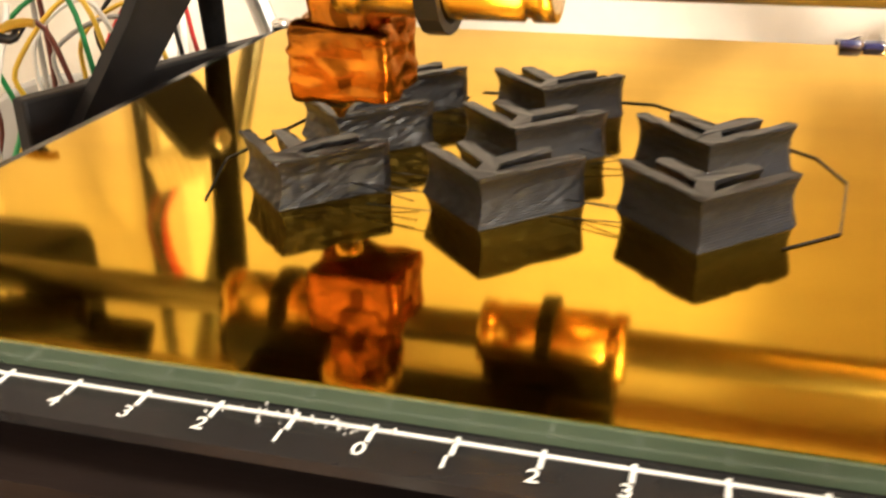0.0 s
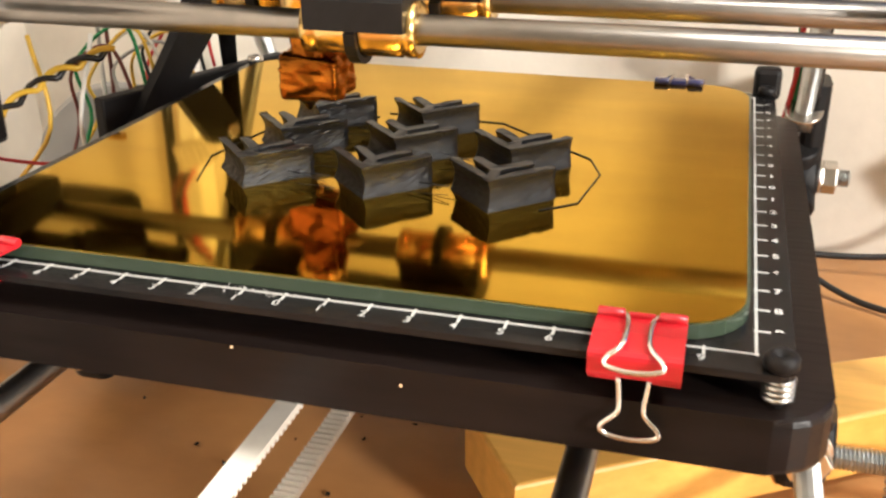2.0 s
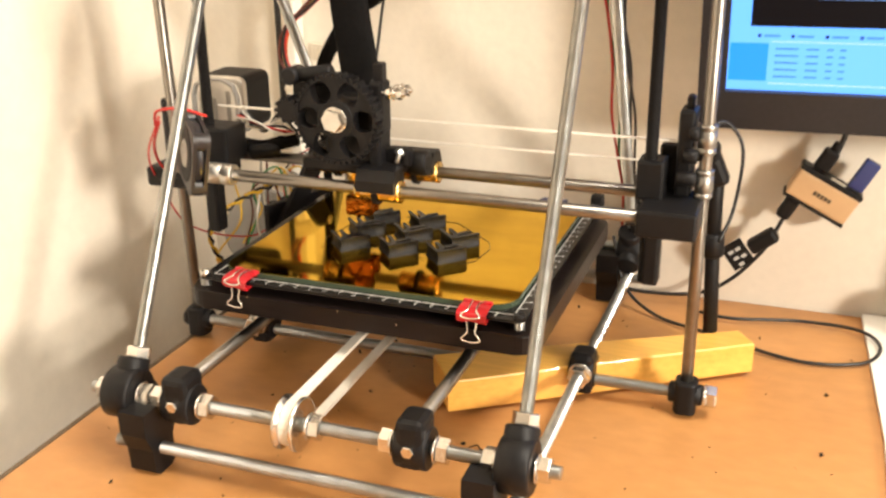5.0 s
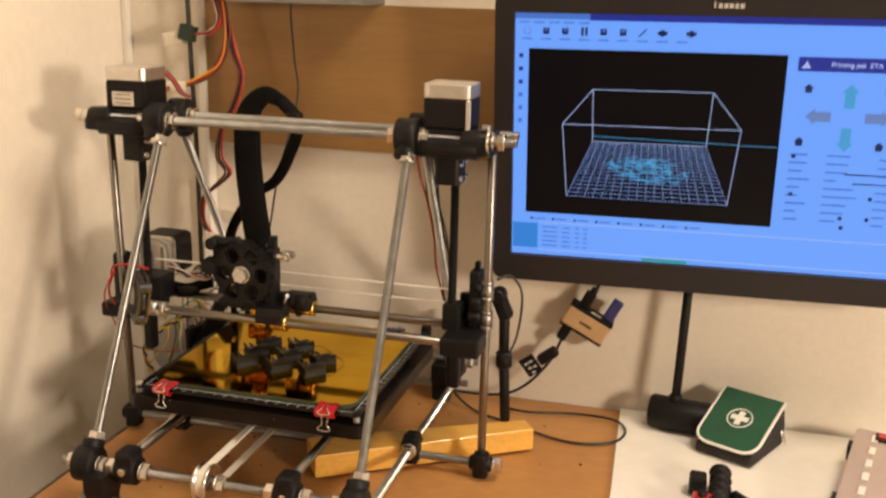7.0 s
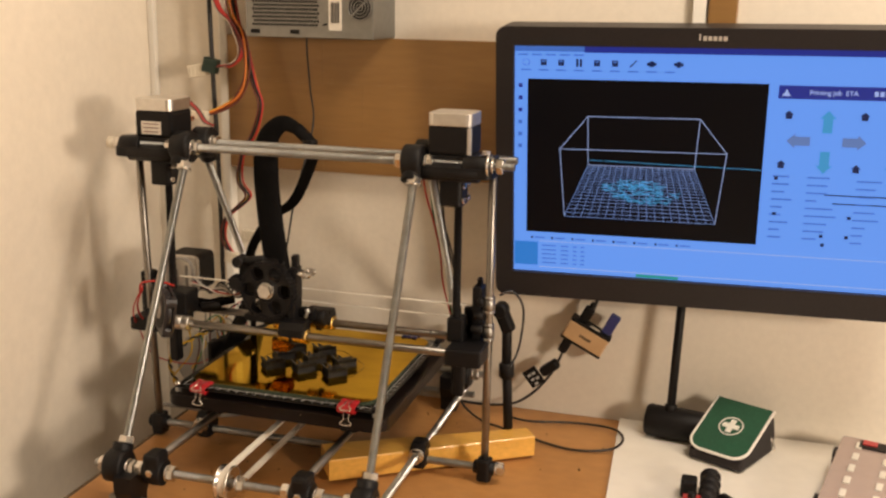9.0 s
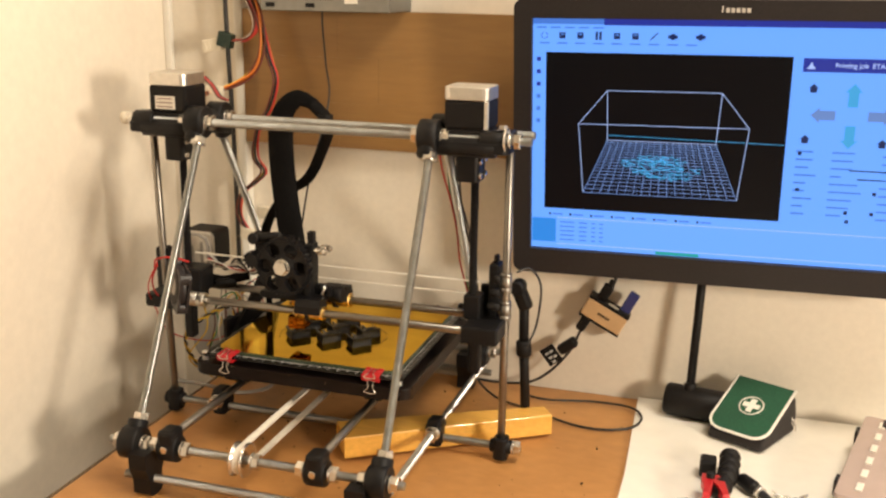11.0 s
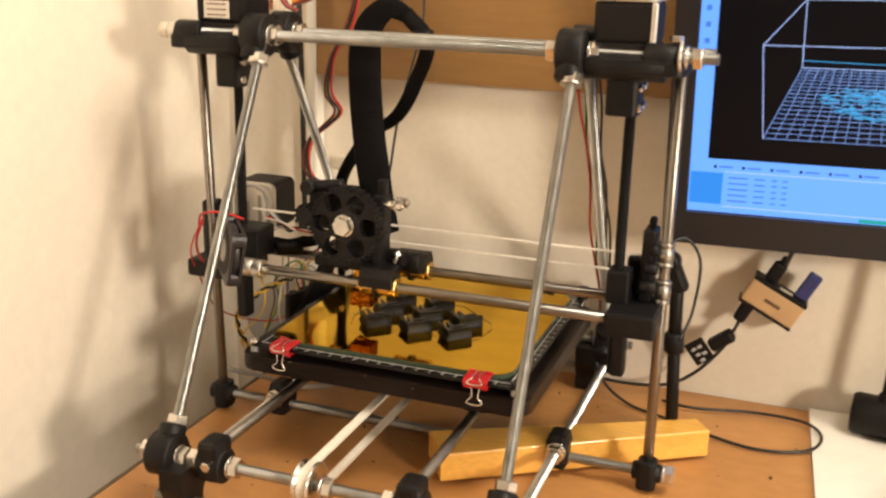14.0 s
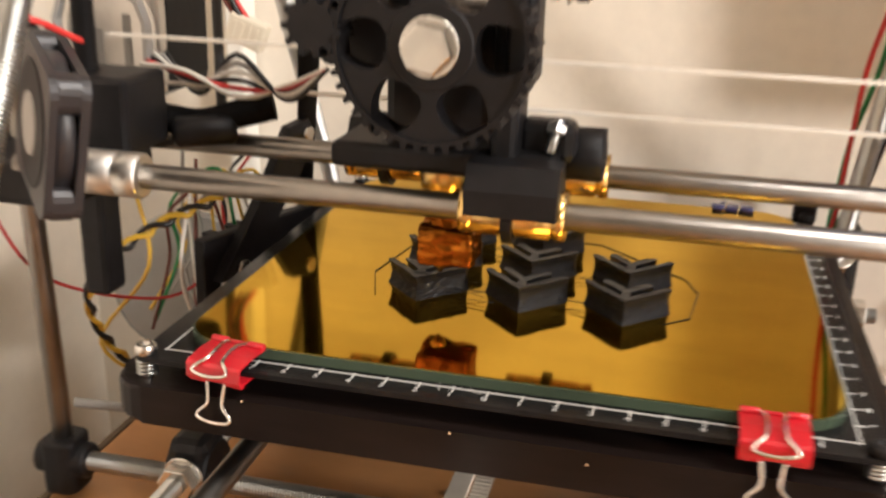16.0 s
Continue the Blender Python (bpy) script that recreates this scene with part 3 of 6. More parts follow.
def gantry():
    ob = thing("cross_slide", "pair of polished steel rods between black printed end blocks", "printer axis")
    for y in (ROD_F, ROD_B):
        part("slide_rod", put_rod(bm_new(), (-0.165, y, ROD_Z), (0.165, y, ROD_Z), 0.004, 24), CHROME, ob)
    # end block over the left lead screw
    bm = bm_new()
    put_box(bm, -0.1675, -0.011, 0.140, 0.044, 0.058, 0.015, 0.003)
    left_end = part("end_block", bm, BLACK, ob)
    part("bracket", put_box(bm_new(), -0.1440, -0.012, 0.1615, 0.028, 0.028, 0.026, 0.002), BLACK, left_end)
    part("bush_tube", put_rod(bm_new(), (-0.1885, 0.000, 0.131), (-0.1885, 0.000, 0.178), 0.0085, 20, 0.001), BLACK, left_end)
    part("bracket", put_box(bm_new(), -0.1880, 0.000, 0.181, 0.014, 0.015, 0.016, 0.003), BLACK, left_end)
    part("cable_stub", put_rod(bm_new(), (-0.128, 0.000, 0.152), (-0.108, 0.010, 0.153), 0.0055, 14, 0.002), BLACK, left_end)
    bm = bm_new()
    put_lathe(bm, [(0.0066, 0), (0.0074, 0.0006), (0.0074, 0.0150), (0.0070, 0.0152), (0.0070, 0.0160), (0.0074, 0.0162), (0.0074, 0.0234), (0.0066, 0.024)],
              Matrix.Translation((-0.143, ROD_F, ROD_Z)) @ Euler((0, radians(90), 0)).to_matrix().to_4x4(), 24)
    part("linear_bush", bm, ALU, ob)
    part("nut_trap", put_box(bm_new(), -0.153, -0.010, 0.1135, 0.010, 0.013, 0.040, 0.002), BLACK, ob)
    # end block over the right lead screw
    bm = bm_new()
    put_box(bm, 0.1755, -0.0165, 0.1435, 0.036, 0.053, 0.017, 0.002)
    right_end = part("end_block", bm, BLACK, ob)
    for box in ((0.161, -0.008, 0.1630, 0.017, 0.020, 0.025), (0.1795, 0.004, 0.1780, 0.010, 0.020, 0.055), (0.1800, 0.0045, 0.2085, 0.005, 0.008, 0.010), (0.172, 0.016, 0.1640, 0.020, 0.010, 0.030)):
        part("bracket", put_box(bm_new(), *box, 0.002), BLACK, right_end)
    bm = bm_new()
    for k in range(3):
        put_rod(bm, (0.176 + 0.003 * k, -0.012, 0.165 + 0.014 * k), (0.188, -0.012, 0.165 + 0.014 * k), 0.0042, 14, 0.001)
    part("idler_bearing", bm, MATT, ob)
    for z in (0.152, 0.180):
        bm = put_lathe(bm_new(), [(0.0052, 0), (0.0058, 0.0006), (0.0058, 0.0030), (0.0054, 0.0032), (0.0054, 0.0040), (0.0058, 0.0042), (0.0058, 0.0138), (0.0054, 0.0140), (0.0054, 0.0148), (0.0058, 0.0150), (0.0058, 0.0174), (0.0052, 0.018)], Matrix.Translation((Z_X, Z_Y, z)), 24)
        part("linear_bush", bm, BUSH, ob)
    part("nut_trap", put_box(bm_new(), 0.1645, -0.010, 0.1145, 0.010, 0.013, 0.042, 0.002), BLACK, ob)
    # x motor, standing behind the left end, with its pierced guard
    m = Matrix.Translation((-0.168, 0.052, 0.178)) @ Euler((radians(90), 0, 0)).to_matrix().to_4x4()
    motor = part("x_motor", put_prism(bm_new(), rounded(0.042, 0.042, 0.006, 3), -0.017, 0.017, m, 0.001), MATT, ob, "black stepper motor of the cross slide")
    part("motor_cap", put_prism(bm_new(), rounded(0.0425, 0.0425, 0.006, 3), 0.017, 0.023, m, 0.001), ALU, motor)
    bm = bm_new()
    for y in (0.024, 0.034):
        arch = [(-0.186, y, 0.158), (-0.186, y, 0.186), (-0.183, y, 0.194), (-0.176, y, 0.198), (-0.160, y, 0.198), (-0.152, y, 0.194), (-0.149, y, 0.186), (-0.149, y, 0.158)]
        put_band(bm, arch, 0.005, 0.0016, (0, 1, 0))
    put_box(bm, -0.160, 0.030, 0.176, 0.004, 0.003, 0.026, 0.001)
    put_box(bm, -0.172, 0.030, 0.172, 0.004, 0.003, 0.022, 0.001)
    part("motor_guard", bm, CABLE_GREY, motor, "bare metal ribs before the motor")
    # belt, drawn along the rods
    for y, z in ((0.016, 0.1665), (0.000, 0.1850)):
        part("slide_belt", put_box(bm_new(), 0.015, y, z, 0.330, 0.0038, 0.0008), BELT, ob, "white slack drive belt")
    # cooling fan on the left end, leaning outwards
    m = Matrix.Translation((-0.134, -0.060, 0.167)) @ Vector((-0.70, -0.70, 0.10)).to_track_quat("Z", "Y").to_matrix().to_4x4() @ Matrix.Rotation(radians(-14), 4, "Z")
    bm = bm_new()
    put_prism(bm, rounded(0.044, 0.044, 0.005, 4), -0.0055, -0.0030)
    put_prism(bm, rounded(0.044, 0.044, 0.005, 4), 0.0030, 0.0055)
    put_lathe(bm, [(0.0205, -0.0029), (0.0212, -0.0020), (0.0212, 0.0020), (0.0205, 0.0029)], None, 32)
    for cx in (-1, 1):
        for cy in (-1, 1):
            put_prism(bm, rounded(0.0105, 0.0105, 0.0035, 3), -0.0030, 0.0030, None)
            bmesh.ops.translate(bm, vec=(cx * 0.0166, cy * 0.0166, 0), verts=bm.verts[-32:])
    bmesh.ops.transform(bm, matrix=m, verts=bm.verts[:])
    fan = part("fan_frame", bm, material("dark_fan_plastic", (0.022, 0.020, 0.022), 0.4), ob, "small square cooling fan, dark grey plastic")
    bm = put_lathe(bm_new(), [(0.0185, -0.0060), (0.0190, -0.0056), (0.0190, 0.0058), (0.0185, 0.0060)], m, 28)
    part("fan_hole", bm, MATT, fan)
    bm = bm_new()
    put_lathe(bm, [(0.009, -0.0066), (0.0095, -0.006), (0.0095, 0.006), (0.009, 0.0066)], m, 24)
    part("fan_hub", bm, CABLE_GREY, fan, "grey fan hub with a round sticker")
    bm = bm_new()
    for k in range(7):
        w = m @ Matrix.Rotation(2 * math.pi * k / 7, 4, "Z") @ Matrix.Translation((0.0142, 0, 0)) @ Matrix.Rotation(0.6, 4, "X")
        put_box(bm, 0, 0, 0, 1, 1, 1, 0, w @ Matrix.Diagonal((0.0075, 0.008, 0.0009, 1)))
    part("fan_blade", bm, MATT, fan)
    return ob


def gear_outline(teeth, r, deep):
    out = []
    for i in range(teeth):
        for f, k in ((0.0, r - deep), (0.28, r - deep), (0.40, r), (0.72, r), (0.84, r - deep)):
            a = 2 * math.pi * (i + f) / teeth
            out.append((k * math.cos(a), k * math.sin(a)))
    return out


def ring_with_holes(bm, teeth, r, holes, hole_r, hole_ring, z0, z1, m):
    """A toothed wheel pierced by round holes: sector by sector, so that the holes are open."""
    rim = gear_outline(teeth, r, 0.0019)
    inner = hole_ring + hole_r + 0.0008
    # toothed rim
    k = len(rim)
    lay = []
    for z in (z0, z1):
        lay.append(([bm.verts.new(m @ Vector((x, y, z))) for x, y in rim], [bm.verts.new(m @ Vector((inner * math.cos(2 * math.pi * i / k), inner * math.sin(2 * math.pi * i / k), z))) for i in range(k)]))
    (o0, i0), (o1, i1) = lay
    for i in range(k):
        j = (i + 1) % k
        bm.faces.new((o0[i], o0[j], o1[j], o1[i]))
        bm.faces.new((o1[i], o1[j], i1[j], i1[i]))
        bm.faces.new((o0[j], o0[i], i0[i], i0[j]))
        bm.faces.new((i0[j], i0[i], i1[i], i1[j]))


def gear_spoke(a, holes, hole_r, hole_ring, z0, z1, m):
    """One waisted spoke between two holes."""
    bm = bm_new()
    half = []
    for s in range(9):
        d = (hole_ring - hole_r - 0.001) + (2 * hole_r + 0.0025) * s / 8
        t = (d - hole_ring) / hole_r
        half_gap = hole_r * math.sqrt(max(0.0, 1 - t * t))
        half.append((d, max(0.0016, d * math.sin(math.pi / holes) - half_gap)))
    outline = half + [(d, -w) for d, w in half[::-1]]
    put_prism(bm, outline, z0, z1)
    bmesh.ops.transform(bm, matrix=m @ Matrix.Rotation(a, 4, "Z"), verts=bm.verts[:])
    return bm


def print_head():
    """The carriage with its geared filament drive; x = 0 is over the nozzle."""
    ob = thing("print_head", "black printed carriage with a large gear and amber-taped hot end", "print head", (0, 0, 0))
    # carriage plate and the bush holders on the rods
    bm = bm_new()
    put_box(bm, 0.004, -0.011, 0.1575, 0.070, 0.040, 0.008, 0.002)
    part("carriage_plate", bm, BLACK, ob)
    for x, y in ((0.028, ROD_F), (0.036, ROD_B), (-0.024, ROD_B)):
        bm = put_prism(bm_new(), [(-0.0095, 0.0004), (0.0095, 0.0004), (0.0095, 0.007), (0.006, 0.0150), (-0.006, 0.0150), (-0.0095, 0.008)], -0.0135, 0.0135)
        bmesh.ops.transform(bm, matrix=Matrix.Translation((x, y, ROD_Z)) @ Euler((radians(90), 0, radians(90))).to_matrix().to_4x4(), verts=bm.verts[:])
        holder = part("bush_holder", bm, BLACK, ob)
        bm = put_lathe(bm_new(), [(0.0060, -0.0155), (0.0074, -0.0155), (0.0074, -0.0125), (0.0069, -0.0122), (0.0069, -0.0113), (0.0074, -0.0110), (0.0074, 0.0110), (0.0069, 0.0113), (0.0069, 0.0122), (0.0074, 0.0125), (0.0074, 0.0155), (0.0060, 0.0155)],
                       Matrix.Translation((x, y, ROD_Z)) @ Euler((0, radians(90), 0)).to_matrix().to_4x4(), 24)
        part("brass_bush", bm, BRASS, holder, "polished brass sleeve bush")
        tie = [(x - 0.001, y + 0.0088 * math.cos(radians(a)), ROD_Z + 0.0088 * math.sin(radians(a))) for a in range(180, 361, 20)]
        part("cable_tie", put_band(bm_new(), tie, 0.0032, 0.0016, (1, 0, 0)), MATT, holder, "black cable tie round the bush")
    # geared filament drive
    bm = bm_new()
    put_box(bm, 0.004, -0.018, 0.182, 0.036, 0.022, 0.044, 0.003)
    put_box(bm, 0.023, -0.022, 0.182, 0.008, 0.020, 0.046, 0.002)
    part("drive_body", bm, BLACK, ob)
    m = Matrix.Translation((0.005, -0.046, 0.1945)) @ Euler((radians(90), radians(0), 0)).to_matrix().to_4x4()
    bm = bm_new()
    ring_with_holes(bm, 43, 0.0292, 6, 0.0066, 0.0188, -0.0055, 0.0055, m)
    gear = part("large_gear", bm, BLACK, ob, "large black herringbone gear with six holes")
    for k in range(6):
        part("spoke", gear_spoke(2 * math.pi * (k + 0.5) / 6, 6, 0.0066, 0.0188, -0.0041, 0.0041, m), BLACK, gear)
    part("gear_hub", put_lathe(bm_new(), [(0.0118, -0.0045), (0.0124, -0.004), (0.0124, 0.004), (0.0118, 0.0045)], m, 30), BLACK, gear)
    part("gear_bolt", put_nut(bm_new(), (0.005, -0.0532, 0.1945), (0, 1, 0), 0.0130, 0.006, 0.2), NUT, gear, "steel hexagon bolt head")
    part("gear_washer", put_washer(bm_new(), (0.005, -0.0508, 0.1945), (0, 1, 0), 0.0085, 0.0015), NUT, gear)
    part("gear_shaft", put_rod(bm_new(), (0.005, -0.042, 0.1945), (0.005, -0.020, 0.1945), 0.004, 14), STEEL, gear)
    m2 = Matrix.Translation((-0.0285, -0.046, 0.1985)) @ Euler((radians(90), 0, 0)).to_matrix().to_4x4()
    bm = bm_new()
    put_prism(bm, gear_outline(11, 0.0088, 0.0022), -0.006, 0.006)
    bmesh.ops.transform(bm, matrix=m2, verts=bm.verts[:])
    part("small_gear", bm, BLACK, ob, "small black pinion on the motor shaft")
    bm = put_prism(bm_new(), rounded(0.028, 0.028, 0.004, 3), 0.0, 0.036)
    bmesh.ops.transform(bm, matrix=Matrix.Translation((-0.0205, 0.006, 0.1985)) @ Euler((radians(90), 0, 0)).to_matrix().to_4x4(), verts=bm.verts[:])
    part("drive_motor", bm, MATT, ob, "black stepper motor behind the gears")
    bm = bm_new()
    put_rod(bm, (-0.030, -0.036, 0.2185), (-0.002, -0.036, 0.2225), 0.0046, 16, 0.0015)
    put_rod(bm, (-0.030, -0.044, 0.2185), (-0.030, -0.028, 0.2185), 0.0058, 18, 0.001)
    put_box(bm, -0.012, -0.032, 0.2165, 0.024, 0.005, 0.010, 0.002)
    part("motor_bracket", bm, BLACK, ob)
    # filament idler with its spring screws
    bm = bm_new()
    put_box(bm, 0.0275, -0.030, 0.200, 0.009, 0.016, 0.034, 0.002)
    put_box(bm, 0.0280, -0.030, 0.2205, 0.0065, 0.008, 0.016, 0.001)
    idler = part("idler_block", bm, BLACK, ob)
    for dy in (-0.036, -0.024):
        bm = bm_new()
        put_rod(bm, (0.028, dy, 0.2105), (0.0475, dy, 0.2105), 0.0016, 10, 0.0003)
        put_nut(bm, (0.0365, dy, 0.2105), (1, 0, 0), 0.0062, 0.003)
        put_nut(bm, (0.0440, dy, 0.2105), (1, 0, 0), 0.0062, 0.004, 0.4)
        put_washer(bm, (0.0402, dy, 0.2105), (1, 0, 0), 0.0042, 0.001)
        part("spring_screw", bm, NUT, idler)
    # hinge arm and round boss on the right of the carriage
    bm = bm_new()
    put_rod(bm, (0.038, -0.006, 0.1580), (0.051, -0.006, 0.1580), 0.0086, 22, 0.001)
    put_box(bm, 0.034, -0.016, 0.164, 0.018, 0.012, 0.013, 0.003)
    part("hinge_boss", bm, BLACK, ob)
    part("boss_bore", put_rod(bm_new(), (0.0505, -0.006, 0.1580), (0.0513, -0.006, 0.1580), 0.0052, 18, 0.0002), MATT, ob)
    bm = bm_new()
    put_rod(bm, (0.036, -0.026, 0.162), (0.038, -0.022, 0.1715), 0.0016, 12, 0.0003)
    put_nut(bm, (0.0374, -0.0232, 0.1690), (0.20, 0.39, 0.9), 0.0056, 0.003)
    part("clamp_screw", bm, STEEL, ob)
    # hot end wrapped in amber tape: a squarish block with folds
    bm = bm_new()
    mid = Vector((0.0032, -0.010, 0.1262))
    bmesh.ops.create_cube(bm, size=1.0)
    bmesh.ops.subdivide_edges(bm, edges=bm.edges[:], cuts=14, use_grid_fill=True)
    for v in bm.verts:
        q = Vector((v.co.x * 2, v.co.y * 2, v.co.z * 2))
        fat = 1.0 / max(0.001, (abs(q.x) ** 12 + abs(q.y) ** 12 + abs(q.z) ** 12) ** (1 / 12))
        q = q * fat
        q.z *= 1.0 - 0.10 * q.x
        p = Vector((q.x * 0.0090, q.y * 0.0088, q.z * 0.0064))
        fold = noise.noise(p * 190 + Vector((3, 1, 7))) * 0.0009 + (0.5 - abs(noise.noise(Vector((p.x * 130, p.y * 130, p.z * 420))))) * 0.0011 + noise.noise(p * 620) * 0.0004
        v.co = mid + p + q.normalized() * fold
    for f in bm.faces:
        f.smooth = True
    hot = part("hot_end_wrap", bm, KAPTON, ob, "crumpled amber heat-proof tape round the hot end")
    bm = bm_new()
    bmesh.ops.create_cube(bm, size=1.0)
    bmesh.ops.subdivide_edges(bm, edges=bm.edges[:], cuts=8, use_grid_fill=True)
    for v in bm.verts:
        p = Vector((v.co.x * 0.0105, v.co.y * 0.0105, v.co.z * 0.013))
        v.co = Vector((0.0034, -0.012, 0.1375)) + p + Vector((noise.noise(p * 300), noise.noise(p * 310 + Vector((5, 0, 0))), 0)) * 0.0011
    for f in bm.faces:
        f.smooth = True
    part("heat_barrier", bm, KAPTON, ob)
    part("barrier_tube", put_rod(bm_new(), (0.001, -0.010, 0.1440), (0.001, -0.010, 0.1600), 0.0080, 20), BRASS, ob)
    part("nozzle", put_lathe(bm_new(), [(0.0006, 0.1150), (0.0018, 0.1170), (0.0026, 0.1175), (0.0026, 0.1215)], Matrix.Translation((0, -0.010, 0)), 18), BRASS, ob)
    return ob


cross_slide = gantry()
head = print_head()
# ---- the heated bed and what lies on it ----
BED_Z = 0.100
GLASS_Z = BED_Z + 0.0036
moving_with_bed = []


def heated_bed():
    ob = thing("heated_bed", "black heated bed with white rulers under amber-filmed glass", "heated bed")
    slab = part("bed_carriage", put_prism(bm_new(), rounded(0.232, 0.221, 0.012, 5), BED_Z - 0.0205, BED_Z - 0.0080, bevel=0.0015), PAINTED, ob, "black painted wooden bed carriage")
    part("circuit_plate", put_prism(bm_new(), rounded(0.215, 0.215, 0.003, 3), BED_Z - 0.0016, BED_Z), PCB, ob, "glossy black circuit plate")
    # glass with its film
    pane = part("glass_pane", put_prism(bm_new(), rounded(0.197, 0.200, 0.016, 8), BED_Z + 0.0002, GLASS_Z - 0.0003, Matrix.Translation((0.0, 0.002, 0))), GLASS_EDGE, ob, "glass pane with a green edge")
    film = bm_new()
    put_prism(film, rounded(0.1955, 0.1985, 0.0155, 8), GLASS_Z - 0.0003, GLASS_Z, Matrix.Translation((0.0, 0.002, 0)))
    part("amber_film", film, AMBER, ob, "amber heat-proof film with faint ripples")
    # rulers
    bm = bm_new()
    for s in (-1, 1):
        put_box(bm, 0, 0.1 * s, BED_Z + 0.0001, 0.2012, 0.0006, 0.00016)
        put_box(bm, 0.1 * s, 0, BED_Z + 0.0001, 0.0006, 0.2012, 0.00016)
    part("ruler_line", bm, WHITE_INK, ob)
    for k in range(-9, 10):
        bm = put_box(bm_new(), k * 0.01, -0.1008, BED_Z + 0.00012, 0.0006, 0.0034, 0.00016)
        mark = part("tick", bm, WHITE_INK, ob)
        lettering("numeral", str(abs(k)), 0.0034, WHITE_INK, ob, pose(k * 0.01 - 0.0004, -0.1042, BED_Z + 0.0002), 0.00005)
        part("tick", put_box(bm_new(), 0.1012, k * 0.01, BED_Z + 0.00012, 0.0034, 0.0006, 0.00016), WHITE_INK, ob)
        lettering("numeral", str(abs(k)), 0.0034, WHITE_INK, ob, pose(0.1046, k * 0.01, BED_Z + 0.0002), 0.00012)
    # levelling screws with springs
    for sx in (-1, 1):
        for sy in (-1, 1):
            x, y = 0.1045 * sx, 0.1045 * sy
            screw = bm_new()
            put_rod(screw, (x, y, BED_Z - 0.010), (x, y, BED_Z + 0.0012), 0.0015, 10, 0.0002)
            put_lathe(screw, [(0.0026, BED_Z), (0.0034, BED_Z + 0.0006), (0.0034, BED_Z + 0.0026), (0.0028, BED_Z + 0.0034), (0.0015, BED_Z + 0.0034), (0.0012, BED_Z + 0.0016)], Matrix.Translation((x, y, 0)), 18)
            one = part("levelling_screw", screw, MATT if sx > 0 else NUT, ob)
            coil = [(x + 0.0027 * math.cos(a), y + 0.0027 * math.sin(a), BED_Z - 0.0066 + 0.0050 * a / (8 * math.pi)) for a in [i * math.pi / 5 for i in range(41)]]
            part("spring", put_tube(bm_new(), coil, 0.0006, 6, 1), STEEL, one, "zinc coil spring")
    bm = put_box(bm_new(), 0.1045, 0.113, BED_Z + 0.003, 0.010, 0.008, 0.012, 0.002)
    part("end_stop_knob", bm, MATT, ob)
    for sx in (-1, 1):
        for y in (-0.06, 0.06):
            bm = put_box(bm_new(), (-0.083 if sx < 0 else 0.065), y, BED_Z - 0.030, 0.020, 0.028, 0.022, 0.003)
            part("rail_bearing", bm, BLACK, ob)
    part("belt_clamp", put_box(bm_new(), -0.010, 0.02, BED_Z - 0.027, 0.016, 0.030, 0.016, 0.002), BLACK, ob)
    # skirt lines of filament round the prints
    bm = bm_new()
    for skirt in ([(0.0460, -0.0440), (0.0548, -0.0360), (0.0575, -0.0120), (0.0530, 0.0010), (0.0200, 0.0310), (-0.0200, 0.0330)], [(-0.0505, -0.0460), (-0.0570, -0.0250), (-0.0520, 0.0060), (-0.0220, 0.0280)]):
        put_tube(bm, [(x, y, GLASS_Z + 0.0002) for x, y in skirt], 0.0002, 5, 1)
    rng = random.Random(3)
    for _ in range(14):
        x, y = rng.choice((0.0165, -0.0175)) + rng.uniform(-0.003, 0.003), rng.uniform(-0.045, 0.012)
        put_tube(bm, [(x - 0.006, y + rng.uniform(-0.003, 0.003), GLASS_Z + rng.uniform(0.0003, 0.003)), (x + 0.006, y + rng.uniform(-0.003, 0.003), GLASS_Z + rng.uniform(0.0003, 0.003))], 0.00012, 4, 1)
    part("filament_skirt", bm, PRINT, ob, "thin dark filament skirt and stray strands")["kind"] = "stuff"
    bm = bm_new()
    for _ in range(38):
        x, y = rng.gauss(-0.008, 0.0075), rng.gauss(-0.1003, 0.0008)
        s = rng.uniform(0.00012, 0.00036)
        bmesh.ops.create_icosphere(bm, subdivisions=1, radius=s, matrix=Matrix.Translation((x, y, BED_Z + s * 0.8)))
    part("dried_glue", bm, CABLE_GREY, ob, "pale crumbs of dried glue on the ruler")["kind"] = "stuff"
    bm = bm_new()
    for x, y, z in ((-0.0085, -0.1108, BED_Z - 0.0085), (-0.071, -0.1108, BED_Z - 0.0080), (0.030, -0.1108, BED_Z - 0.012)):
        bmesh.ops.create_icosphere(bm, subdivisions=2, radius=0.0004, matrix=Matrix.Translation((x, y, z)))
    part("paint_drip", bm, HUB, ob, "small yellow drips on the black front")
    moving_with_bed.append((ob, Vector((0, 0, 0))))
    return ob


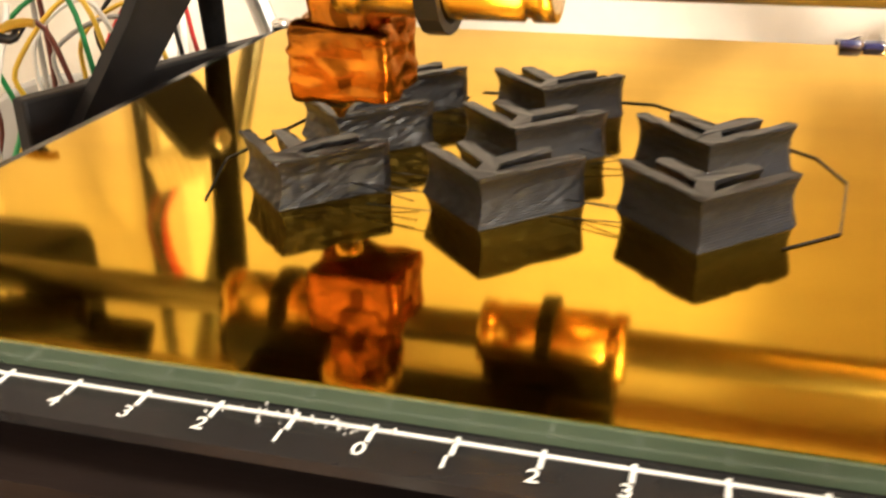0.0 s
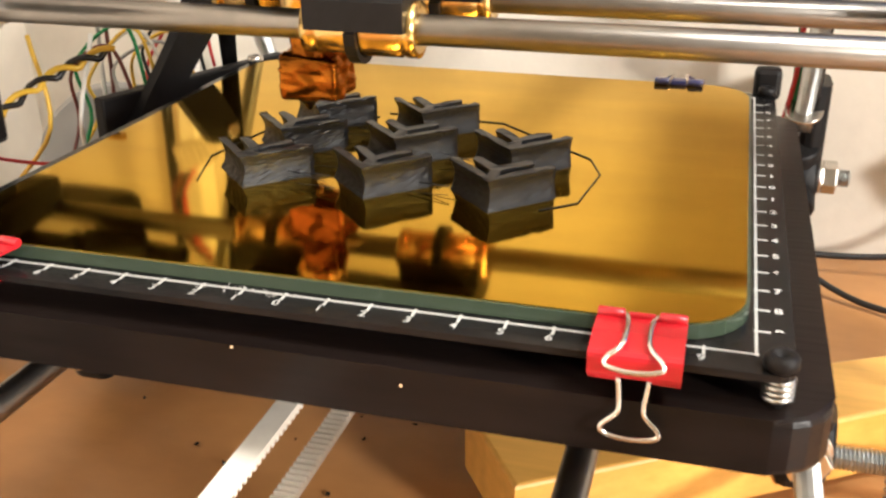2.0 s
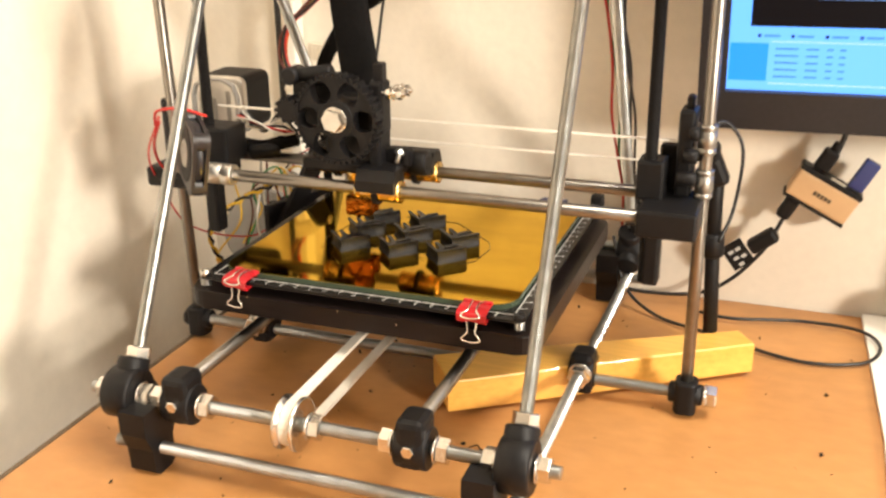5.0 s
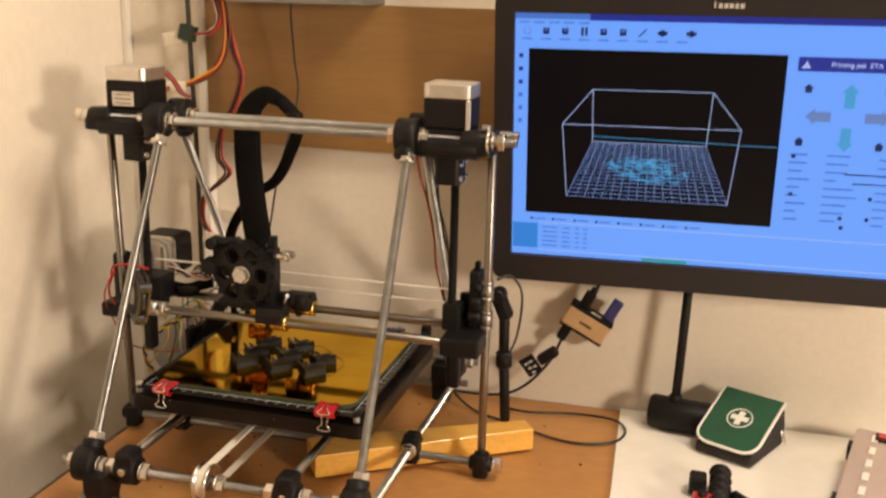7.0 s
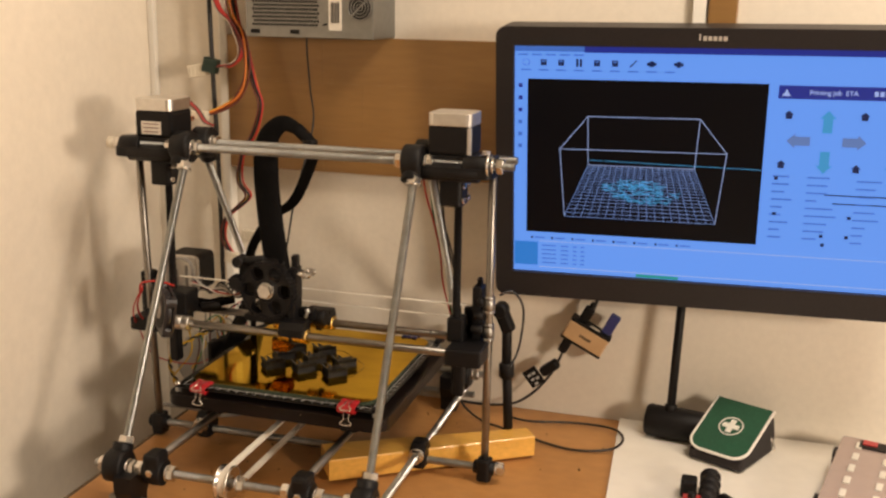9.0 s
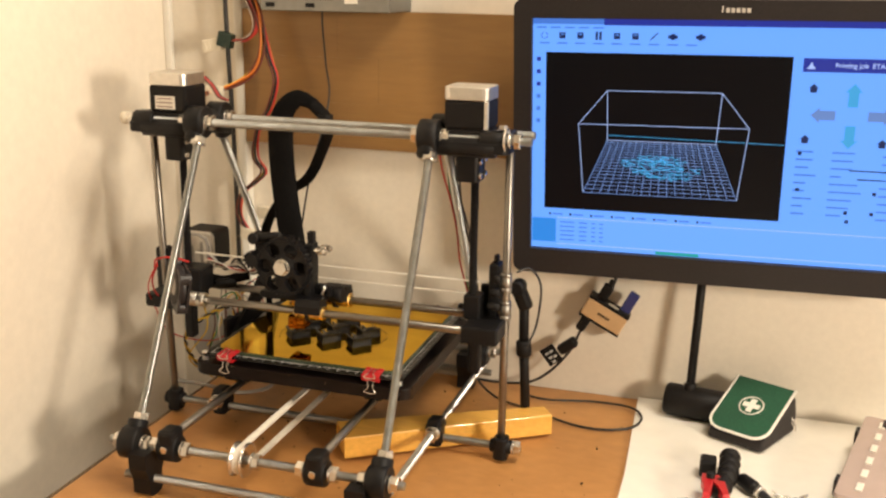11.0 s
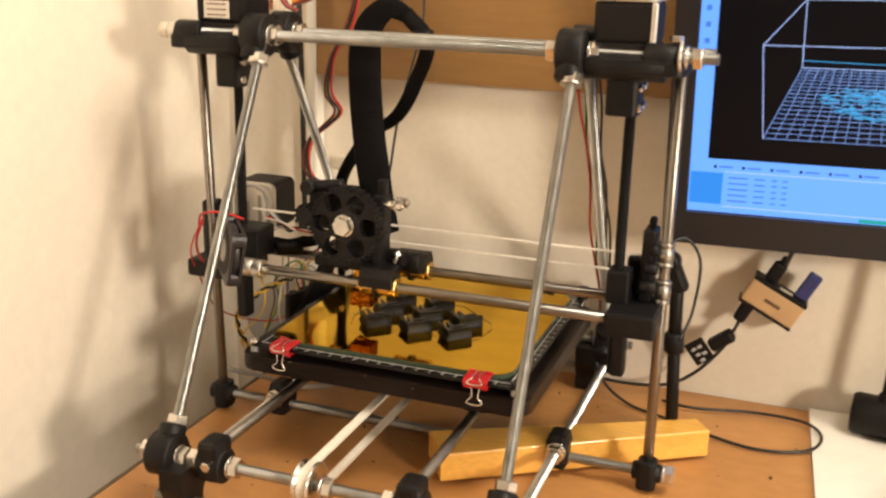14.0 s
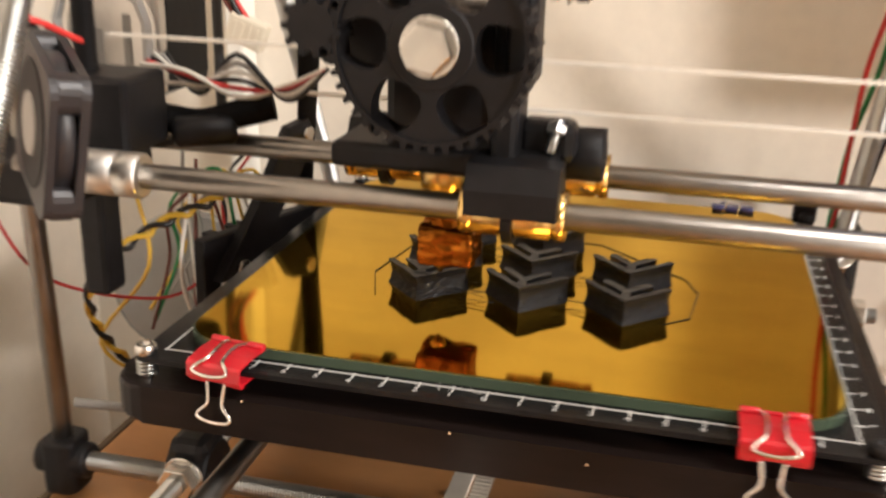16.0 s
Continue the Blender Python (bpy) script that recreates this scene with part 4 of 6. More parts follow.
def binder_clip(label, mat, x, y, turn, open_handle):
    """A folded sheet-metal clip with two wire handles, gripping the edge of the bed."""
    ob = thing("binder_clip", label, "binder clip", (x, y, 0), "clips on the heated bed")
    w = 0.021
    grip = [(0.0125, 0.0046), (0.0040, 0.0046), (-0.0030, 0.0034), (-0.0036, 0.0028), (-0.0038, 0.0020), (-0.0040, -0.0014), (-0.0037, -0.0022), (-0.0028, -0.0027), (0.012, -0.0019)]
    bm = bm_new()
    line = [(0.0, gy, BED_Z + gz) for gy, gz in grip]
    put_band(bm, line, w, 0.0007, (1, 0, 0))
    body = part("clip_body", bm, mat, ob)
    bm = bm_new()
    for s in (-1, 1):
        put_rod(bm, (s * 0.0072 - 0.0032, 0.0122, BED_Z + 0.0054), (s * 0.0072 + 0.0032, 0.0122, BED_Z + 0.0054), 0.0014, 12, 0.0002)
        put_rod(bm, (s * 0.0072 - 0.0032, -0.0020, BED_Z - 0.0030), (s * 0.0072 + 0.0032, -0.0020, BED_Z - 0.0030), 0.0012, 12, 0.0002)
    put_box(bm, 0, 0.0122, BED_Z + 0.0050, 0.0065, 0.0016, 0.0022, 0.0006)
    part("curled_lip", bm, mat, body)
    up = [(-0.0040, 0.0122, 0.0056), (-0.0028, 0.0060, 0.0068), (-0.0030, -0.0020, 0.0052), (-0.0062, -0.0052, 0.0030), (-0.0058, -0.0068, 0.0018), (0, -0.0076, 0.0012), (0.0058, -0.0068, 0.0018), (0.0062, -0.0052, 0.0030), (0.0030, -0.0020, 0.0052), (0.0028, 0.0060, 0.0068), (0.0040, 0.0122, 0.0056)]
    part("wire_handle", put_tube(bm_new(), [(a, b, BED_Z + c) for a, b, c in up], 0.00065, 8, 5), WIRE, ob)
    down = [(-0.0036, -0.0022, -0.0028), (-0.0028, -0.0034, -0.0096), (-0.0034, -0.0040, -0.0120), (-0.0064, -0.0048, -0.0148), (-0.0056, -0.0052, -0.0166), (0, -0.0054, -0.0173), (0.0056, -0.0052, -0.0166), (0.0064, -0.0048, -0.0148), (0.0034, -0.0040, -0.0120), (0.0028, -0.0034, -0.0096), (0.0036, -0.0022, -0.0028)]
    part("wire_handle", put_tube(bm_new(), [(a, b, BED_Z + c) for a, b, c in down], 0.00065, 8, 5), WIRE, ob)
    small = Matrix.Translation((0, 0, BED_Z)) @ Matrix.Diagonal((0.86, 0.86, 0.86, 1)) @ Matrix.Translation((0, 0, -BED_Z))
    for piece in ob.children_recursive:
        piece.data.transform(small)
    ob.matrix_world = pose(x, y, 0, 0, 0, turn)
    moving_with_bed.append((ob, Vector((x, y, 0))))
    return ob


def printed_bracket(x, y, ragged, seed):
    """A small grey print: an angle with a forked web inside."""
    rng = random.Random(seed)
    h = 0.0088
    right = [(0.0142, 0.0142), (0.0147, 0.0158), (0.0127, 0.0165), (0.0017, 0.0050), (0.0014, 0.0084), (0.0086, 0.0168), (0.0078, 0.0184), (0.0061, 0.0184)]
    coarse = [(0.0, 0.0)] + right + [(0.0, 0.0118)] + [(-px * 0.97, py) for px, py in right[::-1]]
    outer = []
    for (ax, ay), (qx, qy) in zip(coarse, coarse[1:] + coarse[:1]):
        cuts = max(1, int(math.hypot(qx - ax, qy - ay) / 0.0018))
        outer += [(ax + (qx - ax) * c / cuts, ay + (qy - ay) * c / cuts) for c in range(cuts)]
    bm = bm_new()
    rows = 13
    rings = []
    for i in range(rows):
        z = GLASS_Z + h * i / (rows - 1)
        f = i / (rows - 1)
        waist = math.sin(math.pi * min(1.0, f / 0.94)) ** 0.8 if f < 0.94 else 0.0
        k = 1.0 - 0.05 * waist
        ring = []
        for px, py in outer:
            d = 0.00014 * (rng.random() - 0.5) * (2.2 if ragged else 1.1)
            e = 0.00014 * (rng.random() - 0.5) * (2.2 if ragged else 1.1)
            ring.append(bm.verts.new((px * k + d, py + 0.0021 * waist + e, z)))
        rings.append(ring)
    n = len(outer)
    for a, b in zip(rings, rings[1:]):
        for i in range(n):
            bm.faces.new((a[i], a[(i + 1) % n], b[(i + 1) % n], b[i]))
    bm.faces.new(rings[0][::-1])
    bm.faces.new(rings[-1])
    bm.normal_update()
    bmesh.ops.triangulate(bm, faces=[f for f in bm.faces if len(f.verts) > 4], ngon_method="EAR_CLIP")
    for v in rings[-1]:
        v.co.z += rng.uniform(-0.0003, 0.0002)
    ob = solo("printed_bracket", bm, PRINT, "dark grey plastic bracket, half printed, on the amber bed", "printed part", "brackets being printed")
    ob.matrix_world = pose(x, y, 0)
    moving_with_bed.append((ob, Vector((x, y, 0))))
    return ob


heated_bed()
binder_clip("red enamelled binder clip gripping the front edge of the bed", RED, 0.0775, -0.1088, 0, True)
binder_clip("red enamelled binder clip beside the corner of the bed front", RED, -0.0785, -0.1088, -8, True)
binder_clip("dark blue binder clip gripping the back edge of the bed", BLUE, 0.0722, 0.1088, 180, True)
for n, (bx, by) in enumerate(((0.0337, -0.0490), (0.0337, -0.0220), (-0.0006, -0.0480), (-0.0006, -0.0210), (-0.0006, 0.0065), (-0.0356, -0.0480), (-0.0356, -0.0210), (-0.0356, 0.0065))):
    printed_bracket(bx, by, n > 4, 40 + n)
# ---- the monitor ----
SCREEN_BLUE = glowing("screen_blue", (0.10, 0.30, 1.0), 0.72)
SCREEN_PALE = glowing("screen_pale_blue", (0.14, 0.37, 1.0), 1.28)
SCREEN_DARK = glowing("screen_black", (0.004, 0.003, 0.006), 0.4, 0.0025)
SCREEN_NAVY = glowing("screen_navy", (0.02, 0.04, 0.42), 0.8)
SCREEN_LINE = glowing("screen_lines", (0.46, 0.60, 1.0), 1.1)
SCREEN_GRID = glowing("screen_grid", (0.24, 0.40, 0.85), 1.05)
SCREEN_CYAN = glowing("screen_cyan", (0.06, 0.42, 0.80), 1.0)
SCREEN_INK = glowing("screen_ink", (0.01, 0.03, 0.16), 0.6)
SCREEN_SKY = glowing("screen_sky", (0.03, 0.28, 0.85), 1.0)
SCREEN_GREEN = glowing("screen_green", (0.02, 0.45, 0.40), 0.9)


def monitor():
    ob = thing("monitor", "black wide monitor showing a blue printing program, mounted on the wall", "monitor")
    ob.matrix_world = pose(0.3206, 0.1019, 0.3231, 4.95, -0.76, 1.47)
    left, right, low, high = -0.149, 0.277, -0.152, 0.1335
    sl, sr, sb, st = -0.1305, 0.2585, -0.1252, 0.1145
    lay = Matrix.Rotation(radians(90), 4, "X")

    def plate(bm, u0, u1, v0, v1, d0, d1, bevel=0.0):
        return put_box(bm, (u0 + u1) / 2, (d0 + d1) / 2, (v0 + v1) / 2, u1 - u0, d1 - d0, v1 - v0, bevel)
    shell = put_prism(bm_new(), rounded(right - left, high - low, 0.010, 5), -0.040, -0.0065, Matrix.Translation(((left + right) / 2, 0, (low + high) / 2)) @ lay, 0.001)
    part("back_shell", shell, BEZEL, ob)
    bm = bm_new()
    outer = rounded(right - left, high - low, 0.010, 5)
    k = len(outer)
    cu, cv = (left + right) / 2, (low + high) / 2
    inner = []
    hw, hh = (sr - sl) / 2, (st - sb) / 2
    for x, y in outer:
        s = max(abs(x) / hw, abs(y) / hh)
        inner.append((max(-hw, min(hw, x)) + (sl + sr) / 2 - cu, max(-hh, min(hh, y)) + (sb + st) / 2 - cv))
    rows = []
    for ring, d in ((outer, 0.006), (outer, -0.0065), (inner, -0.0065), (inner, 0.0005)):
        rows.append([bm.verts.new((x + cu, d, y + cv)) for x, y in ring])
    for a, b in zip(rows, rows[1:]):
        for i in range(k):
            j = (i + 1) % k
            if len({a[i], a[j], b[j], b[i]}) == 4:
                bm.faces.new((a[i], a[j], b[j], b[i]))
    bmesh.ops.remove_doubles(bm, verts=bm.verts[:], dist=1e-6)
    part("bezel", bm, BEZEL, ob, "black plastic bezel")
    screen = part("screen", plate(bm_new(), sl, sr, sb, st, 0.000, 0.004), SCREEN_PALE, ob, "lit pale blue program window")

    def flat(name, mat, boxes, depth=-0.0004):
        bm = bm_new()
        for u0, u1, v0, v1 in boxes:
            plate(bm, u0, u1, v0, v1, depth, depth + 0.0004)
        return part(name, bm, mat, screen)
    flat("title_bar", SCREEN_BLUE, [(sl, sl + 0.070, 0.1085, st)])
    flat("title_strip", SCREEN_NAVY, [(sl + 0.070, sr, 0.1078, st)])
    flat("model_view", SCREEN_DARK, [(-0.1171, 0.1171, -0.0810, 0.0810)])
    flat("status_banner", SCREEN_NAVY, [(0.1262, sr, 0.0672, 0.0800)])
    flat("selected_tile", SCREEN_SKY, [(sl + 0.001, -0.1045, -0.1185, -0.0925)])
    flat("progress_bar", SCREEN_GREEN, [(-0.0006, 0.0428, -0.1246, -0.1215)])
    flat("log_frame", SCREEN_LINE, [(-0.103, sr, -0.1205, -0.1198), (-0.103, sr, -0.0915, -0.0909)])
    # tool bar
    rng = random.Random(11)
    for i in range(9):
        u = -0.119 + i * 0.0178
        v = 0.0975
        if i == 3:
            flat("pause_icon", SCREEN_INK, [(u - 0.003, u - 0.0007, v - 0.004, v + 0.004), (u + 0.0007, u + 0.003, v - 0.004, v + 0.004)])
        elif i in (7, 8):
            flat("eye_icon", SCREEN_INK, [(u - 0.0045 + 0.008 * (i - 7), u + 0.0045 + 0.008 * (i - 7), v - 0.0016, v + 0.0016), (u - 0.0018 + 0.008 * (i - 7), u + 0.0018 + 0.008 * (i - 7), v - 0.003, v + 0.003)])
        elif i == 6:
            bm = put_box(bm_new(), u, -0.0002, v, 0.0012, 0.0004, 0.010, 0, Matrix.Rotation(radians(45), 4, "Y"))
            part("pen_icon", bm, SCREEN_INK, screen)
        elif i == 0:
            m = Matrix.Translation((u, -0.0003, v)) @ lay
            bm = bm_new()
            ring = [(u + 0.0032 * math.cos(radians(a)), -0.0003, v + 0.0032 * math.sin(radians(a))) for a in range(110, 431, 20)]
            put_tube(bm, ring, 0.0003, 4, 1)
            part("power_icon", bm, SCREEN_NAVY, screen)
        else:
            flat("tool_icon", SCREEN_INK, [(u - 0.003, u + 0.003, v - 0.003, v + 0.003)])
            flat("tool_mark", SCREEN_BLUE, [(u - 0.0015, u + 0.0015, v + 0.0004, v + 0.0022)], -0.0008)
        flat("icon_caption", SCREEN_BLUE, [(u - 0.005, u + 0.005, v - 0.0082, v - 0.0068)])
    for i in range(6):
        flat("side_icon", SCREEN_BLUE if i > 2 else SCREEN_NAVY, [(-0.1265, -0.1225, 0.072 - 0.0125 * i, 0.076 - 0.0125 * i)])
    flat("menu_words", SCREEN_BLUE, [(-0.127 + 0.014 * i, -0.117 + 0.014 * i, 0.1045, 0.1060) for i in range(5)])
    for i in range(8):
        u = -0.112 + 0.0215 * i
        flat("log_tab", SCREEN_INK, [(u, u + 0.0022, -0.0885, -0.0862)])
        flat("tab_caption", SCREEN_BLUE, [(u + 0.004, u + 0.0145, -0.0880, -0.0866)])
    for r in range(5):
        for u0, u1 in ((-0.100, -0.085), (-0.080, -0.072), (-0.067, -0.063), (-0.059, -0.055)):
            flat("log_entry", SCREEN_BLUE, [(u0, u1, -0.0965 - 0.0048 * r, -0.0953 - 0.0048 * r)])
    # words and marks of the banner
    bm = put_prism(bm_new(), [(-0.004, -0.0035), (0.004, -0.0035), (0.0015, 0.0), (0.0, 0.0035), (-0.0015, 0.0)], 0, 0.0004, Matrix.Translation((0.1335, -0.0006, 0.0735)) @ lay)
    part("banner_mark", bm, SCREEN_LINE, screen)
    lettering("banner_caption", "Printing job  ETA", 0.0062, SCREEN_LINE, screen, pose(0.176, -0.0007, 0.0735, 90, 0, 0), 0.0001)
    flat("banner_digits", SCREEN_LINE, [(0.212 + 0.005 * i, 0.2155 + 0.005 * i, 0.0712, 0.0758) for i in range(8)], -0.0008)
    # jog buttons
    def arrow(u, v, turn, mat):
        shape = [(-0.0045, -0.011), (0.0045, -0.011), (0.0045, 0.003), (0.0075, 0.003), (0.0, 0.011), (-0.0075, 0.003), (-0.0045, 0.003)]
        bm = put_prism(bm_new(), shape, 0, 0.0004, Matrix.Translation((u, -0.0004, v)) @ Matrix.Rotation(radians(turn), 4, "Y") @ lay)
        part("jog_arrow", bm, mat, screen)
    grey = glowing("screen_grey", (0.16, 0.28, 0.62), 1.0)
    arrow(0.1735, 0.046, 0, SCREEN_CYAN)
    arrow(0.1735, 0.006, 180, SCREEN_CYAN)
    arrow(0.1480, 0.0265, -90, grey)
    arrow(0.1990, 0.0265, 90, grey)
    arrow(0.2360, 0.046, 0, SCREEN_CYAN)
    arrow(0.2360, 0.006, 180, SCREEN_CYAN)
    for u, v in ((0.1375, 0.052), (0.2060, 0.052), (0.1340, 0.003), (0.2030, 0.001)):
        bm = put_prism(bm_new(), [(-0.0045, 0.0), (-0.003, 0.0), (-0.003, -0.004), (0.003, -0.004), (0.003, 0.0), (0.0045, 0.0), (0.0, 0.0042)], 0, 0.0004, Matrix.Translation((u, -0.0004, v)) @ lay)
        part("home_icon", bm, SCREEN_INK, screen)
    flat("slider_track", SCREEN_INK, [(0.177, 0.245, -0.0268, -0.0256), (0.185, 0.245, -0.0352, -0.0340)])
    for r in range(9):
        v = -0.010 - 0.0078 * r
        words = flat("control_caption", SCREEN_BLUE, [(0.1275, 0.1275 + rng.uniform(0.010, 0.022), v, v + 0.0016), (0.160, 0.160 + rng.uniform(0.008, 0.030), v, v + 0.0014), (0.205, 0.205 + rng.uniform(0.010, 0.024), v - 0.002, v - 0.0006)])
        words["kind"] = "stuff"
    for u, v in ((0.129, -0.0128), (0.130, -0.0490), (0.200, -0.0500), (0.1995, -0.0700), (0.176, -0.0700), (0.178, -0.0790)):
        flat("check_box", SCREEN_INK, [(u, u + 0.0034, v, v + 0.0034)], -0.0008)
    # wire box and grid of the model view
    def lines(name, mat, pairs, w):
        bm = bm_new()
        for a, b in pairs:
            put_rod(bm, (a[0], -0.0007, a[1]), (b[0], -0.0007, b[1]), w, 5, 0.00001)
        return part(name, bm, mat, screen)
    tl, tr, fr, fl = (-0.0551, 0.0440), (0.0552, 0.0447), (0.0827, 0.0107), (-0.0831, 0.0096)
    bl, br, rr, rl = (-0.0769, -0.0621), (0.0757, -0.0621), (0.0523, -0.0062), (-0.0537, -0.0063)
    lines("model_box", SCREEN_LINE, [(tl, tr), (tr, fr), (fr, fl), (fl, tl), (fl, bl), (fr, br), (tl, rl), (tr, rr), (rl, rr)], 0.00034)
    lines("base_line", SCREEN_CYAN, [((-0.0537, -0.0010), (0.1165, -0.0040))], 0.0003)
    pairs = []
    n = 18
    for k in range(n + 1):
        f = k / n
        lo = (bl[0] + (br[0] - bl[0]) * f, bl[1])
        hi = (rl[0] + (rr[0] - rl[0]) * f, rl[1])
        pairs.append((lo, hi))
        g = (1 / (1 + 0.45 * f) - 1) / (1 / 1.45 - 1)
        pairs.append(((bl[0] + (rl[0] - bl[0]) * g, bl[1] + (rl[1] - bl[1]) * g), (br[0] + (rr[0] - br[0]) * g, br[1] + (rr[1] - br[1]) * g)))
    lines("model_grid", SCREEN_GRID, pairs, 0.00024)["kind"] = "stuff"
    bm = bm_new()
    for _ in range(150):
        u = rng.gauss(-0.002, 0.018)
        u = max(-0.036, min(0.036, u))
        v = -0.032 + rng.uniform(-0.012, 0.012) * math.sqrt(max(0.05, 1 - (u / 0.038) ** 2)) - u * 0.10
        a = rng.choice((0.5, -0.6, 2.4, 0.1)) + rng.uniform(-0.3, 0.3)
        s = rng.uniform(0.002, 0.005)
        put_rod(bm, (u - s * math.cos(a), -0.0009, v - s * 0.6 * math.sin(a)), (u + s * math.cos(a), -0.0009, v + s * 0.6 * math.sin(a)), 0.00035, 4, 0.00001)
    part("model_infill", bm, SCREEN_CYAN, screen)["kind"] = "stuff"
    # plain marks where the maker's name is
    bm = bm_new()
    for i, (w, h) in enumerate(((0.0012, 0.0062), (0.0034, 0.0042), (0.0034, 0.0042), (0.0036, 0.0042), (0.0032, 0.0042), (0.0036, 0.0042))):
        put_box(bm, 0.0500 + 0.0047 * i, -0.0068, 0.1238 + (h - 0.0042) / 2, w, 0.0008, h, 0.0003)
    part("maker_mark", bm, ALU, ob, "small silver maker's mark")
    part("mount_arm", put_box(bm_new(), 0.062, 0.066, 0.02, 0.06, 0.052, 0.05, 0.004), MATT, ob)
    return ob


def wall_rail():
    ob = thing("wall_rail", "pine and white upright wall rail above the monitor", "wall rail")
    part("pine_strip", put_box(bm_new(), 0.3870, 0.1935, 0.42, 0.030, 0.013, 0.36, 0.0015), PLY, ob)
    part("white_strip", put_box(bm_new(), 0.3630, 0.1950, 0.42, 0.014, 0.010, 0.36, 0.001), CEIL, ob, "white painted strip")
    bm = bm_new()
    for z in (0.50, 0.52):
        put_lathe(bm, [(0.0028, 0), (0.003, 0.0006), (0.0015, 0.0014)], Matrix.Translation((0.387, 0.1872, z)) @ Matrix.Rotation(radians(90), 4, "X"), 12)
    part("screw", bm, BRASS, ob)


def back_panel():
    ob = thing("wooden_wall_panel", "brown pine board fixed along the wall behind the printer", "wall panel")
    for i, (z0, z1) in enumerate(((0.276, 0.329), (0.32905, 0.381), (0.38105, 0.434))):
        for j, (x0, x1) in enumerate(((-0.182, -0.06 + 0.05 * (i % 2)), (-0.0598 + 0.05 * (i % 2), 0.31))):
            part("stave", put_box(bm_new(), (x0 + x1) / 2, 0.1905, (z0 + z1) / 2, x1 - x0, 0.018, z1 - z0, 0.0), PLY, ob)


def power_supply():
    ob = thing("power_supply", "grey perforated sheet-steel computer power supply on the wooden board", "power supply")
    x0, x1, y0, y1, z0, z1 = -0.128, 0.024, 0.125, 0.198, 0.4345, 0.520
    box = part("casing", put_box(bm_new(), (x0 + x1) / 2, (y0 + y1) / 2, (z0 + z1) / 2, x1 - x0, y1 - y0, z1 - z0, 0.001), PSU_GREY, ob)
    bm = bm_new()
    for r in range(13):
        for c in range(22):
            x, z = x0 + 0.010 + c * 0.0036 + (0.0018 if r % 2 else 0), z0 + 0.014 + r * 0.0042
            m = Matrix.Translation((x, y0 - 0.0003, z)) @ Matrix.Rotation(radians(90), 4, "X")
            vs = [bm.verts.new(m @ Vector((0.0017 * math.cos(math.pi / 3 * k), 0.0017 * math.sin(math.pi / 3 * k), 0))) for k in range(6)]
            bm.faces.new(vs)
    part("vent_hole", bm, MATT, box, "black honeycomb vent holes")["kind"] = "stuff"
    part("type_plate", put_box(bm_new(), x0 + 0.108, y0 - 0.0005, z0 + 0.026, 0.015, 0.001, 0.034), PAPER, box, "white paper type plate")
    bm = bm_new()
    for k in range(6):
        put_box(bm, x0 + 0.1035 + 0.0018 * k, y0 - 0.0012, z0 + 0.028, 0.0007 + 0.0004 * (k % 2), 0.0004, 0.022)
    part("label_print", bm, MATT, box)
    m = Matrix.Translation((x0 + 0.137, y0 - 0.001, z0 + 0.034)) @ Matrix.Rotation(radians(90), 4, "X")
    part("fan_hole", put_lathe(bm_new(), [(0.013, -0.0003), (0.013, 0.0008)], m, 24), MATT, box)
    bm = bm_new()
    for rr in (0.0035, 0.0068, 0.0101, 0.0132):
        put_tube(bm, [m @ Vector((rr * math.cos(a), rr * math.sin(a), 0.0014)) for a in [i * math.pi / 12 for i in range(25)]], 0.0007, 5, 1)
    put_box(bm, 0, 0, 0, 1, 1, 1, 0, m @ Matrix.Rotation(math.pi / 4, 4, "Z") @ Matrix.Translation((0, 0, 0.0015)) @ Matrix.Diagonal((0.026, 0.0016, 0.001, 1)))
    part("fan_guard", bm, PSU_GREY, box)
    for x in (x0 + 0.012, x0 + 0.060):
        part("slot", put_box(bm_new(), x, y0 - 0.0008, z0 + 0.0065, 0.010, 0.002, 0.0045), MATT, box)


def cable(name, label, points, r, mat, steps=8, seg=8):
    return solo(name, put_tube(bm_new(), points, r, seg, steps), mat, label, "cable")


